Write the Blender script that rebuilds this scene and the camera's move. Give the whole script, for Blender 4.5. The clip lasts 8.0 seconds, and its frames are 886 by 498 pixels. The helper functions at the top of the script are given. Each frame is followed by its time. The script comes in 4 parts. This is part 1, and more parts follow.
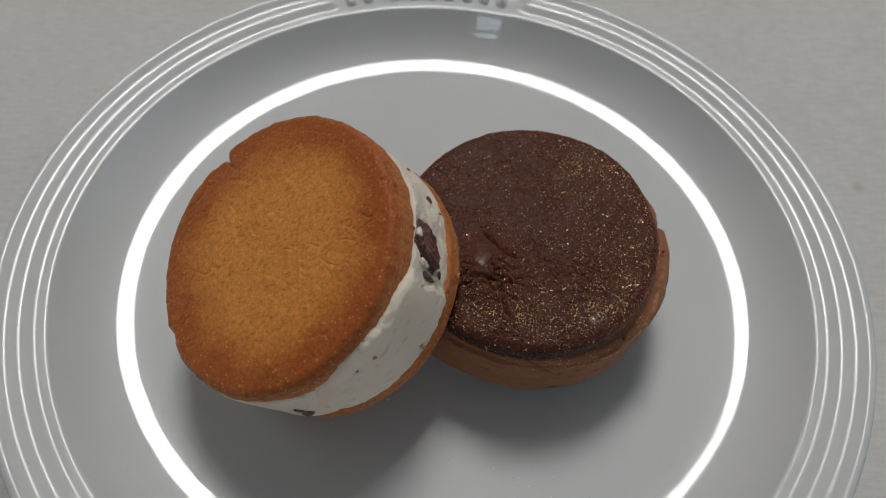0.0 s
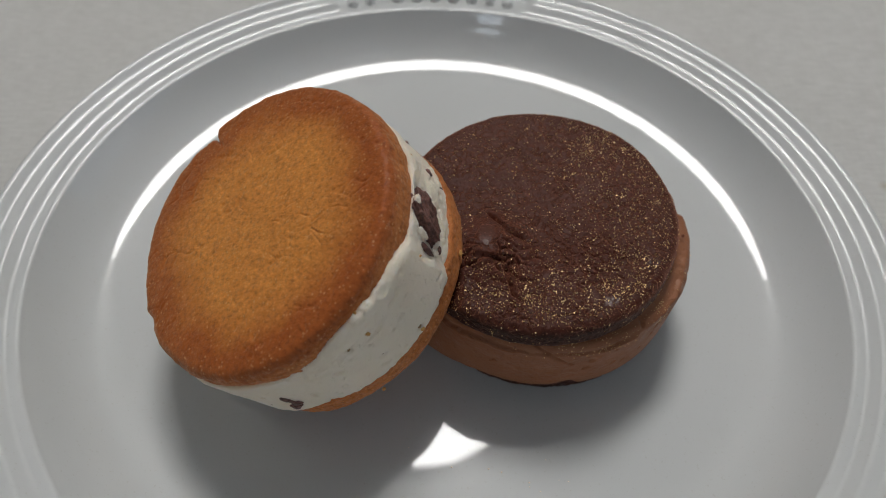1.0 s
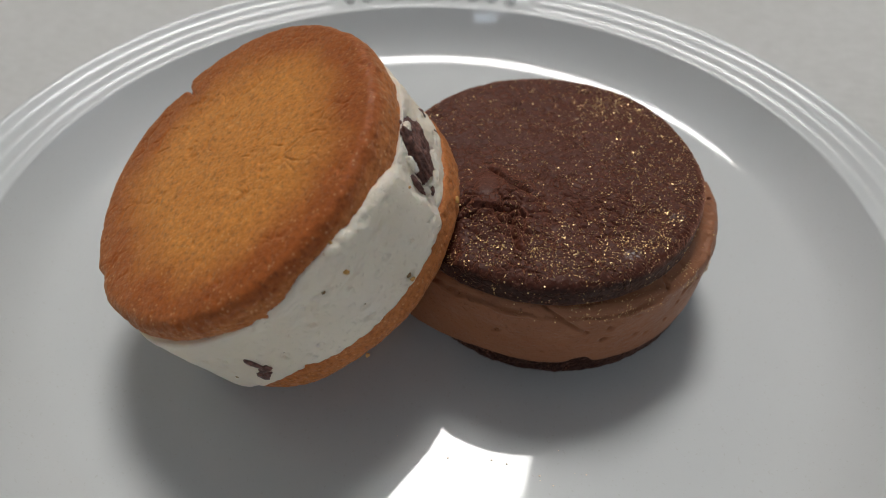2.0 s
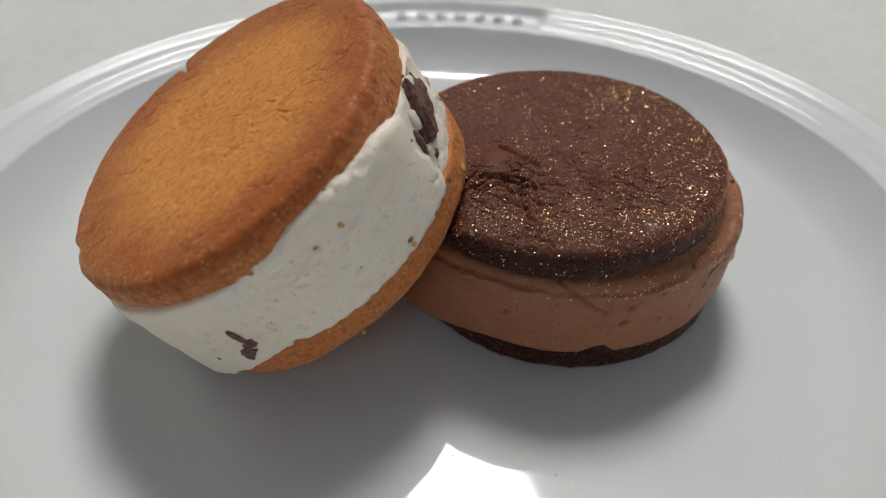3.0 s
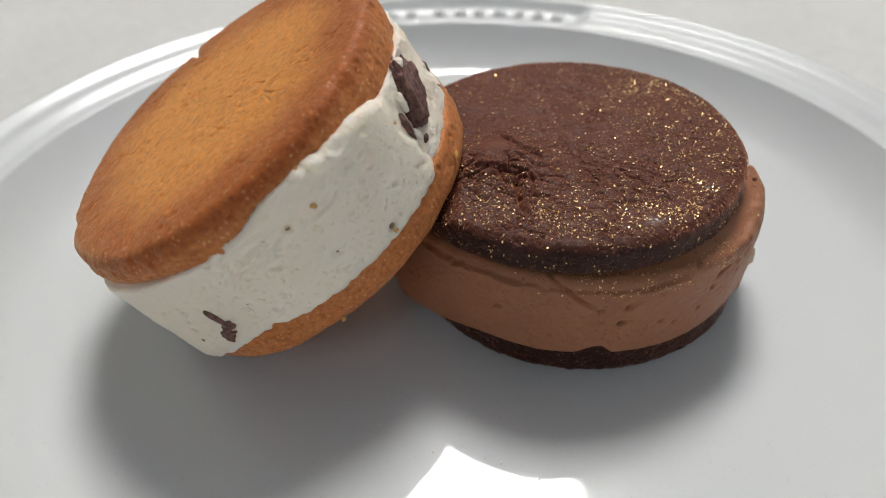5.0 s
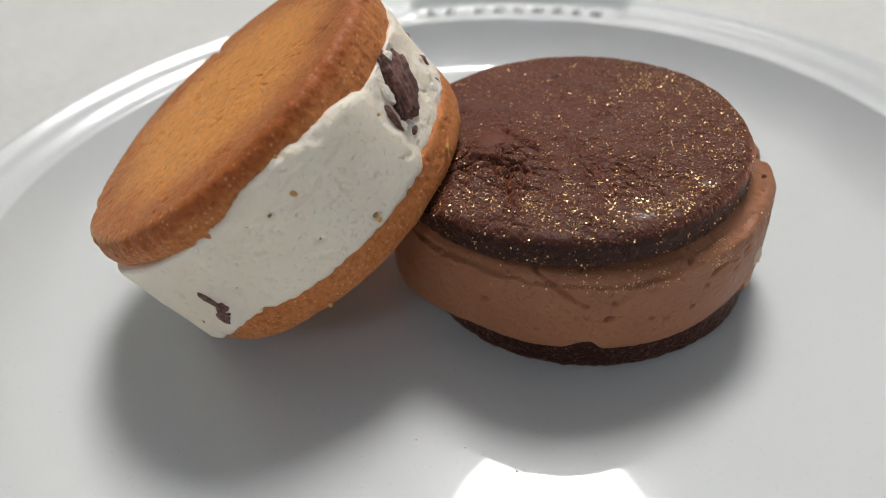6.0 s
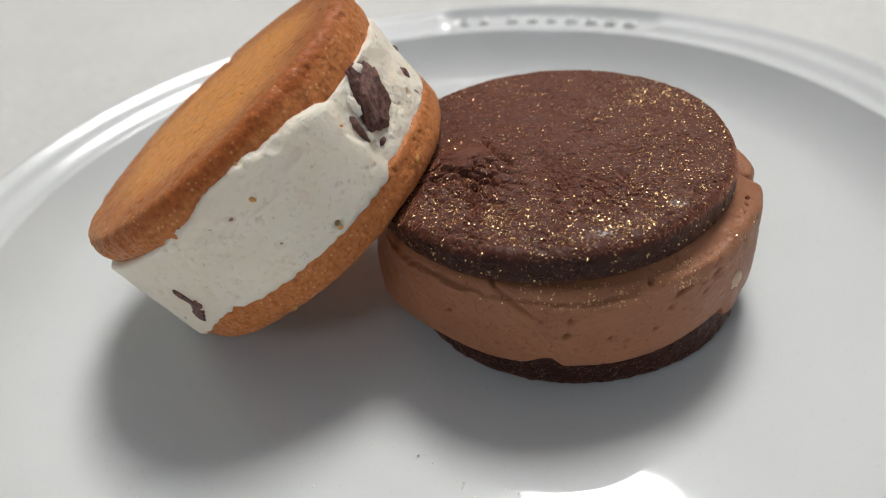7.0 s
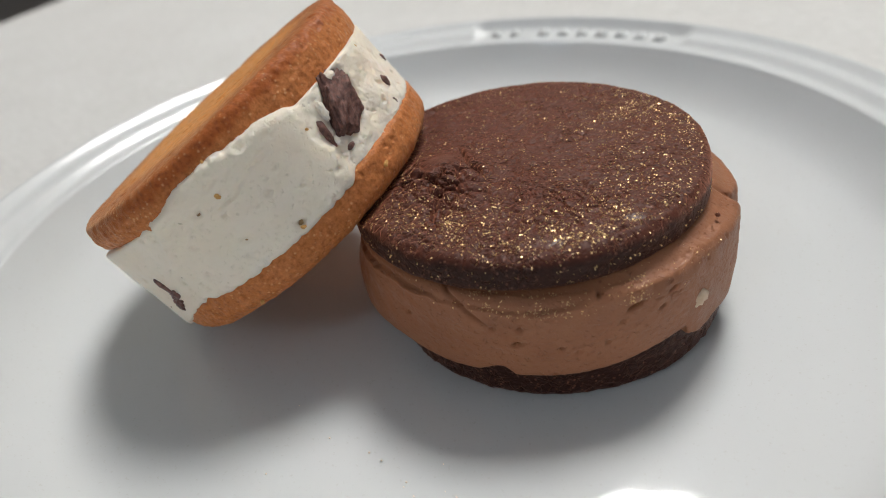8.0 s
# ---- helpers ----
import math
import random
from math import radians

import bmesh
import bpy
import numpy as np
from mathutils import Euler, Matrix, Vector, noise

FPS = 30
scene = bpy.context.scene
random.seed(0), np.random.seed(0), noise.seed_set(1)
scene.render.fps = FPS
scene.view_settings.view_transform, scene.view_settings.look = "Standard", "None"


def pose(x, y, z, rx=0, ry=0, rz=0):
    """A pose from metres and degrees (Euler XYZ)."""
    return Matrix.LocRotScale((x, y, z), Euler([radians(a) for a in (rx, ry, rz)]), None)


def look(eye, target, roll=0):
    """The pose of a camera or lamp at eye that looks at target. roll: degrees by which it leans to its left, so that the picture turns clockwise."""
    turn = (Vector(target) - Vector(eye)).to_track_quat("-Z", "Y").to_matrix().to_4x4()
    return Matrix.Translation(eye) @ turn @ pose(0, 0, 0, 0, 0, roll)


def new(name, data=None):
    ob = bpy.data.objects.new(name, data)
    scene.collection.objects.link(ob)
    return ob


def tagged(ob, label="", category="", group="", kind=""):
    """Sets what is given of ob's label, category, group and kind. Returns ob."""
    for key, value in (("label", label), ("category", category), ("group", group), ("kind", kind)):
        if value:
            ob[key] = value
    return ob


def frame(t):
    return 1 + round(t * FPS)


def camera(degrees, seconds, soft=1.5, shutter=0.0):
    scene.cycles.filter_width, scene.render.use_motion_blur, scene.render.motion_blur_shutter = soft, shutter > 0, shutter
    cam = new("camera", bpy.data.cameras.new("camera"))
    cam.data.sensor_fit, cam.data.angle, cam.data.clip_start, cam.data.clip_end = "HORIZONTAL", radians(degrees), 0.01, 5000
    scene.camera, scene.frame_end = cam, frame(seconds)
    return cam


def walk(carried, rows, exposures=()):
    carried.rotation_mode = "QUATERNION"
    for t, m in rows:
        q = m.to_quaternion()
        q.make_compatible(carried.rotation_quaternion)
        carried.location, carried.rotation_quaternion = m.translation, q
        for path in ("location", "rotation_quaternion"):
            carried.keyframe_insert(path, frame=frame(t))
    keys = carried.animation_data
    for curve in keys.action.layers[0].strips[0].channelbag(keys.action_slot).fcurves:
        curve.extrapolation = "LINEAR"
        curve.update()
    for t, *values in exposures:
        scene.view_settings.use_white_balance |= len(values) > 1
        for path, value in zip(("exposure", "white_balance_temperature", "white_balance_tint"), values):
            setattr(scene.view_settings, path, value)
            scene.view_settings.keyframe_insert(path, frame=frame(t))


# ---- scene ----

cam = camera(62.9, 8.0, soft=1.0)
# seconds; the eye in millimetres from the plate's axis and its rim's inner edge; turn in degrees
PATH = [
    (0.0, -5.65, -109.92, 162.25, 33.869, -2.405, -0.021),
    (0.5, -1.63, -115.12, 152.68, 36.082, -1.950, 0.315),
    (1.0, -2.69, -116.80, 141.91, 38.448, -1.536, 0.332),
    (1.5, -0.99, -120.48, 124.94, 41.684, -1.346, 0.555),
    (2.0, 0.68, -123.77, 110.08, 45.250, -1.101, 0.771),
    (2.2, -1.40, -126.90, 101.60, 47.056, -1.200, 0.555),
    (3.5, 3.91, -128.29, 87.42, 52.510, -0.585, 2.135),
    (4.0, 5.88, -127.72, 84.96, 52.832, 0.006, 3.193),
    (4.5, 9.96, -126.32, 84.61, 52.429, 0.778, 4.888),
    (4.7, 11.56, -126.34, 84.02, 52.364, 0.557, 5.351),
    (5.8, 26.79, -125.74, 84.35, 52.323, 3.810, 12.456),
    (6.0, 29.72, -125.71, 83.31, 52.458, 3.683, 12.781),
    (6.5, 38.52, -123.89, 83.62, 53.043, 4.722, 15.914),
    (7.0, 48.83, -121.16, 83.20, 53.530, 5.722, 19.553),
    (7.5, 61.78, -120.18, 83.03, 54.607, 6.728, 23.253),
    (8.0, 68.18, -115.75, 81.49, 55.160, 7.278, 26.411),
]
RIM = 22.0
EXPOSURES = [(0.0, -0.76), (0.5, -0.73), (1.0, -0.65), (1.5, -0.54), (2.0, -0.41), (3.5, -0.02), (4.5, 0.11), (6.0, 0.16), (8.0, 0.20)]
walk(cam, [(t, pose(x / 1000, y / 1000, (z + RIM) / 1000, rx, ry, rz)) for t, x, y, z, rx, ry, rz in PATH], EXPOSURES)

# ---- light ----
LAMP = 33.0
world = bpy.data.worlds.new("sky")
scene.world = world
world.use_nodes = True
wn = world.node_tree
sky = wn.nodes.new("ShaderNodeTexSky")
sky.sky_type, sky.sun_disc, sky.sun_elevation, sky.sun_rotation = "NISHITA", False, radians(40), radians(200)
wn.links.new(sky.outputs[0], wn.nodes["Background"].inputs[0])
wn.nodes["Background"].inputs[1].default_value = 0.04

# daylight in the openings of the two windows behind the camera and the one beside the table
day = bpy.data.lights.new("window_daylight", "AREA")
day.shape, day.size, day.size_y, day.energy, day.color = "RECTANGLE", 1.5, 0.56, 1.3, (0.66, 0.82, 1.0)
new("window_daylight", day).matrix_world = look((0.82, -1.28, 0.34), (0.82, 0.0, 0.34))

high = bpy.data.lights.new("window_daylight", "AREA")
high.shape, high.size, high.size_y, high.energy, high.color = "RECTANGLE", 0.18, 0.62, 2.3, (0.74, 0.86, 1.0)
new("window_daylight", high).matrix_world = look((-0.33, -1.30, 1.17), (-0.33, 0.0, 1.17))

beside = bpy.data.lights.new("window_daylight", "AREA")
beside.shape, beside.size, beside.size_y, beside.energy, beside.color = "RECTANGLE", 1.28, 0.72, 2.4, (0.66, 0.82, 1.0)
new("window_daylight", beside).matrix_world = look((1.69, 0.25, 0.51), (0.0, 0.25, 0.51))


# ---- number helpers ----
def hash01(ix, iy, iz, seed):
    h = (ix * 374761393 + iy * 668265263 + iz * 2147483647 + seed * 1274126177) & 0xFFFFFFFF
    h = ((h ^ (h >> 13)) * 1274126177) & 0xFFFFFFFF
    h = ((h ^ (h >> 16)) * 2246822519) & 0xFFFFFFFF
    return ((h ^ (h >> 15)) & 0xFFFFFF) / 16777216.0


def value_noise(p, seed=0):
    """Smooth noise, -1 to 1, at the points p (n x 3)."""
    i = np.floor(p).astype(np.int64)
    f = p - i
    f = f * f * (3 - 2 * f)
    out = np.zeros(len(p))
    for dx in (0, 1):
        for dy in (0, 1):
            for dz in (0, 1):
                w = (f[:, 0] if dx else 1 - f[:, 0]) * (f[:, 1] if dy else 1 - f[:, 1]) * (f[:, 2] if dz else 1 - f[:, 2])
                out += w * hash01(i[:, 0] + dx, i[:, 1] + dy, i[:, 2] + dz, seed)
    return out * 2 - 1


def fbm(p, size, octaves=4, seed=0, gain=0.5):
    """Layered noise whose largest bumps are about `size` millimetres wide."""
    total, amp, norm = np.zeros(len(p)), 1.0, 0.0
    for k in range(octaves):
        total += amp * value_noise(p / size * 2 ** k + 17.3 * k, seed + k)
        norm += amp
        amp *= gain
    return total / norm


def cells(p, size, seed=0):
    """Distance to the borders between random cells, in cells, and a random number for each cell."""
    q = p / size
    i = np.floor(q).astype(np.int64)
    best, second = np.full(len(p), 9.0), np.full(len(p), 9.0)
    ident = np.zeros(len(p))
    for dx in (-1, 0, 1):
        for dy in (-1, 0, 1):
            for dz in (-1, 0, 1):
                c = i + np.array([dx, dy, dz])
                o = np.stack([hash01(c[:, 0], c[:, 1], c[:, 2], seed + k) for k in range(3)], 1)
                d = np.linalg.norm(c + o - q, axis=1)
                nearer = d < best
                second = np.where(nearer, best, np.minimum(second, d))
                ident = np.where(nearer, o[:, 0], ident)
                best = np.minimum(best, d)
    return second - best, ident


def nearest(p, size, seed=0):
    """Distance to the nearest of many random points, in cells, and a random number for that point."""
    q = p / size
    i = np.floor(q).astype(np.int64)
    best, ident = np.full(len(p), 9.0), np.zeros(len(p))
    for dx in (-1, 0, 1):
        for dy in (-1, 0, 1):
            for dz in (-1, 0, 1):
                c = i + np.array([dx, dy, dz])
                o = np.stack([hash01(c[:, 0], c[:, 1], c[:, 2], seed + k) for k in range(3)], 1)
                d = np.linalg.norm(c + o - q, axis=1)
                ident = np.where(d < best, hash01(c[:, 0], c[:, 1], c[:, 2], seed + 5), ident)
                best = np.minimum(best, d)
    return best, ident


def pits(p, size, share, width, seed):
    """1 in small round pits, about `width` cells wide, on a share of the cells."""
    d, ident = nearest(p, size, seed)
    w = width * (0.5 + ident / max(share, 1e-6) * 0.8)
    return (1 - smooth(0.35, 1.0, d / w)) * (ident < share)


def smooth(a, b, x):
    t = np.clip((x - a) / (b - a), 0, 1)
    return t * t * (3 - 2 * t)


def bump_at(angle, middle, width):
    """1 at the angle `middle`, falling to 0 about `width` away; all in degrees."""
    d = (angle - middle + 180) % 360 - 180
    return np.exp(-(d / width) ** 2)


# ---- mesh helpers ----
def mesh_object(name, verts, faces, material, parent=None, label="", flat=False):
    me = bpy.data.meshes.new(name)
    me.from_pydata((np.asarray(verts) / 1000).tolist(), [], faces)
    me.materials.append(material)
    if not flat:
        me.polygons.foreach_set("use_smooth", [True] * len(me.polygons))
    me.update()
    ob = new(name, me)
    ob.parent = parent
    return tagged(ob, label)


def part(name, bm, material, parent, label="", flat=False):
    me = bpy.data.meshes.new(name)
    bm.to_mesh(me)
    bm.free()
    me.materials.append(material)
    if not flat:
        me.polygons.foreach_set("use_smooth", [True] * len(me.polygons))
    ob = new(name, me)
    ob.parent = parent
    return tagged(ob, label)


def box(bm, x0, y0, z0, x1, y1, z1, bevel=0.0):
    made = bmesh.ops.create_cube(bm, size=1.0, matrix=Matrix.LocRotScale(((x0 + x1) / 2, (y0 + y1) / 2, (z0 + z1) / 2), None, (x1 - x0, y1 - y0, z1 - z0)))
    if bevel:
        edges = list({e for v in made["verts"] for e in v.link_edges})
        bmesh.ops.bevel(bm, geom=edges, offset=bevel, segments=2, affect="EDGES")


def sheet_faces(rings, turns):
    """Quads between closed rings of points, ring after ring."""
    a = np.arange(rings - 1)[:, None] * turns
    j = np.arange(turns)[None, :]
    k = (j + 1) % turns
    return np.stack([a + j, a + turns + j, a + turns + k, a + k], -1).reshape(-1, 4).tolist()


def ring_normals(P):
    du = np.roll(P, -1, 1) - np.roll(P, 1, 1)
    dv = np.gradient(P, axis=0)
    n = np.cross(dv, du)
    return n / (np.linalg.norm(n, axis=2, keepdims=True) + 1e-9)


def slab(outline, top, bottom, round_top, round_bottom, turns=360, top_rings=60, side_rings=16, bottom_rings=10, bulge=None):
    """Points (rings x turns x 3, millimetres) of a round slab: outline(angle) is its radius, top(x, y) and bottom(x, y) its faces,
    round_top and round_bottom the radii of its edges, bulge(angle, u) what its side stands out, u from 0 at the top to 1."""
    a = np.arange(turns) * 2 * np.pi / turns
    deg = np.degrees(a)
    R = outline(deg)
    rows = []

    def add(r, z):
        rows.append(np.stack([r * np.cos(a), r * np.sin(a), z], 1))

    def face(fn, r):
        return fn(r * np.cos(a), r * np.sin(a))

    zt, zb = face(top, R - round_top), face(bottom, R - round_bottom)
    for k in np.linspace(0.004, 1, top_rings) ** 0.85:
        r = (R - round_top) * k
        add(r, face(top, r))
    for k in np.linspace(0, 1, 9)[1:]:
        r = R - round_top + round_top * np.sin(k * np.pi / 2)
        b = bulge(deg, 0.0) * k ** 2 if bulge else 0
        add(r + b, zt - round_top * (1 - np.cos(k * np.pi / 2)))
    for k in np.linspace(0, 1, side_rings)[1:-1]:
        z = (zt - round_top) * (1 - k) + (zb + round_bottom) * k
        add(R + (bulge(deg, k) if bulge else 0), z)
    for k in np.linspace(1, 0, 9)[:-1]:
        r = R - round_bottom + round_bottom * np.sin(k * np.pi / 2)
        b = bulge(deg, 1.0) * k ** 2 if bulge else 0
        add(r + b, zb + round_bottom * (1 - np.cos(k * np.pi / 2)))
    for k in np.linspace(1, 0.004, bottom_rings):
        r = (R - round_bottom) * k
        add(r, face(bottom, r))
    return np.array(rows)


def slab_object(name, P, material, parent, label=""):
    rings, turns = P.shape[:2]
    faces = sheet_faces(rings, turns)
    faces.append(list(range(turns)))
    faces.append(list(range((rings - 1) * turns, rings * turns))[::-1])
    return mesh_object(name, P.reshape(-1, 3), faces, material, parent, label)


# ---- materials ----
def material(name, colour=(0.5, 0.5, 0.5), rough=0.5, metal=0.0, spec=0.5, sss=0.0, radius=(1, 0.5, 0.3)):
    m = bpy.data.materials.new(name)
    m.use_nodes = True
    b = m.node_tree.nodes["Principled BSDF"]
    b.inputs["Base Color"].default_value = (*colour, 1)
    b.inputs["Roughness"].default_value = rough
    b.inputs["Metallic"].default_value = metal
    b.inputs["Specular IOR Level"].default_value = spec
    if sss:
        b.inputs["Subsurface Weight"].default_value = sss
        b.inputs["Subsurface Radius"].default_value = radius
        b.inputs["Subsurface Scale"].default_value = 0.001
    return m, m.node_tree, b


def node(nt, kind, **values):
    n = nt.nodes.new(kind)
    for key, value in values.items():
        n.inputs[key.replace("_", " ")].default_value = value
    return n


def coords(nt):
    return nt.nodes.new("ShaderNodeTexCoord").outputs["Object"]


def noise_tex(nt, vec, size, detail=3.0, roughness=0.55):
    """Noise whose bumps are about `size` millimetres wide."""
    n = node(nt, "ShaderNodeTexNoise", Scale=1000.0 / size, Detail=detail, Roughness=roughness)
    nt.links.new(vec, n.inputs["Vector"])
    return n.outputs["Fac"]


def ramp(nt, fac, stops):
    r = nt.nodes.new("ShaderNodeValToRGB")
    while len(r.color_ramp.elements) < len(stops):
        r.color_ramp.elements.new(0.5)
    for e, (at, c) in zip(r.color_ramp.elements, stops):
        e.position = at
        e.color = (*c, 1) if len(c) == 3 else c
    nt.links.new(fac, r.inputs["Fac"])
    return r.outputs["Color"]


def maths(nt, op, a, b=None, clamp=False):
    n = nt.nodes.new("ShaderNodeMath")
    n.operation, n.use_clamp = op, clamp
    for i, v in enumerate((a, b)):
        if v is None:
            continue
        if isinstance(v, (int, float)):
            n.inputs[i].default_value = v
        else:
            nt.links.new(v, n.inputs[i])
    return n.outputs[0]


def mix(nt, fac, a, b, blend="MIX"):
    n = nt.nodes.new("ShaderNodeMix")
    n.data_type, n.blend_type = "RGBA", blend
    for key, v in (("Factor", fac), ("A", a), ("B", b)):
        sock = [s for s in n.inputs if s.name == key and s.enabled][0]
        if isinstance(v, (int, float)):
            sock.default_value = v
        elif isinstance(v, tuple):
            sock.default_value = (*v, 1)
        else:
            nt.links.new(v, sock)
    return [s for s in n.outputs if s.enabled][0]


def add_bump(nt, bsdf, height, distance, strength=1.0, where=None):
    n = node(nt, "ShaderNodeBump", Strength=strength, Distance=distance / 1000)
    if where is not None:
        nt.links.new(maths(nt, "MULTIPLY", where, strength), n.inputs["Strength"])
    nt.links.new(height, n.inputs["Height"])
    old = bsdf.inputs["Normal"].links
    if old:
        nt.links.new(old[0].from_socket, n.inputs["Normal"])
    nt.links.new(n.outputs[0], bsdf.inputs["Normal"])


def radial(nt, vec, reach):
    """Distance from the object's axis, 1 at `reach` millimetres."""
    sep = nt.nodes.new("ShaderNodeSeparateXYZ")
    nt.links.new(vec, sep.inputs[0])
    x2 = maths(nt, "MULTIPLY", sep.outputs[0], sep.outputs[0])
    y2 = maths(nt, "MULTIPLY", sep.outputs[1], sep.outputs[1])
    return maths(nt, "MULTIPLY", maths(nt, "SQRT", maths(nt, "ADD", x2, y2)), 1000.0 / reach), sep.outputs[2]


def make_glaze():
    m, nt, b = material("white_glaze", (0.66, 0.67, 0.66), 0.08, spec=0.5)
    v = coords(nt)
    tone = ramp(nt, noise_tex(nt, v, 60, 3), [(0.3, (0.645, 0.66, 0.655)), (0.7, (0.68, 0.69, 0.685))])
    fine = ramp(nt, noise_tex(nt, v, 0.7, 2), [(0.27, (0.93, 0.92, 0.90)), (0.36, (1, 1, 1))])
    nt.links.new(mix(nt, 1.0, tone, fine, "MULTIPLY"), b.inputs["Base Color"])
    smear = maths(nt, "MULTIPLY", noise_tex(nt, v, 25, 4), 0.04)
    # extra roughness on the rim, added to blur the highlights along its ridges
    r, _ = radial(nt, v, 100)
    rim_rough = ramp(nt, r, [(0.985, (0, 0, 0)), (1.0, (0.13, 0.13, 0.13))])
    nt.links.new(maths(nt, "ADD", maths(nt, "ADD", smear, 0.015), rim_rough), b.inputs["Roughness"])
    add_bump(nt, b, noise_tex(nt, v, 9, 2), 0.018)
    add_bump(nt, b, noise_tex(nt, v, 1.6, 2), 0.0016)
    return m


def make_cloth():
    m, nt, b = material("woven_cotton", (0.66, 0.64, 0.60), 0.9, spec=0.15)
    v = coords(nt)
    warp = nt.nodes.new("ShaderNodeMapping")
    warp.inputs["Scale"].default_value = (0.18, 1.0, 1.0)
    nt.links.new(v, warp.inputs[0])
    slub = noise_tex(nt, warp.outputs[0], 1.1, 4, 0.6)
    weft = nt.nodes.new("ShaderNodeMapping")
    weft.inputs["Scale"].default_value = (1.0, 0.12, 1.0)
    nt.links.new(v, weft.inputs[0])
    thread = noise_tex(nt, weft.outputs[0], 0.9, 3, 0.6)
    weave = maths(nt, "ADD", slub, maths(nt, "MULTIPLY", thread, 0.35))
    tone = ramp(nt, weave, [(0.45, (0.585, 0.575, 0.55)), (0.68, (0.65, 0.64, 0.615)), (0.9, (0.71, 0.70, 0.675))])
    cloud = ramp(nt, noise_tex(nt, v, 45, 4), [(0.3, (0.94, 0.935, 0.93)), (0.7, (1, 1, 1))])
    tone = mix(nt, 1.0, tone, cloud, "MULTIPLY")
    # one old tea-coloured spot
    spot = nt.nodes.new("ShaderNodeVectorMath")
    spot.operation = "DISTANCE"
    spot.inputs[1].default_value = (0.1415, 0.0424, 0.0)
    wob = nt.nodes.new("ShaderNodeMapping")
    wob.inputs["Scale"].default_value = (1, 1, 0)
    nt.links.new(v, wob.inputs[0])
    nt.links.new(wob.outputs[0], spot.inputs[0])
    d = maths(nt, "ADD", spot.outputs["Value"], maths(nt, "MULTIPLY", noise_tex(nt, v, 3, 3), 0.002))
    tone = mix(nt, ramp(nt, maths(nt, "MULTIPLY", d, 1000.0 / 5), [(0.25, (0.55, 0.55, 0.55)), (0.75, (0, 0, 0))]), tone, (0.46, 0.37, 0.26))
    nt.links.new(tone, b.inputs["Base Color"])
    add_bump(nt, b, weave, 0.18, 0.8)
    return m


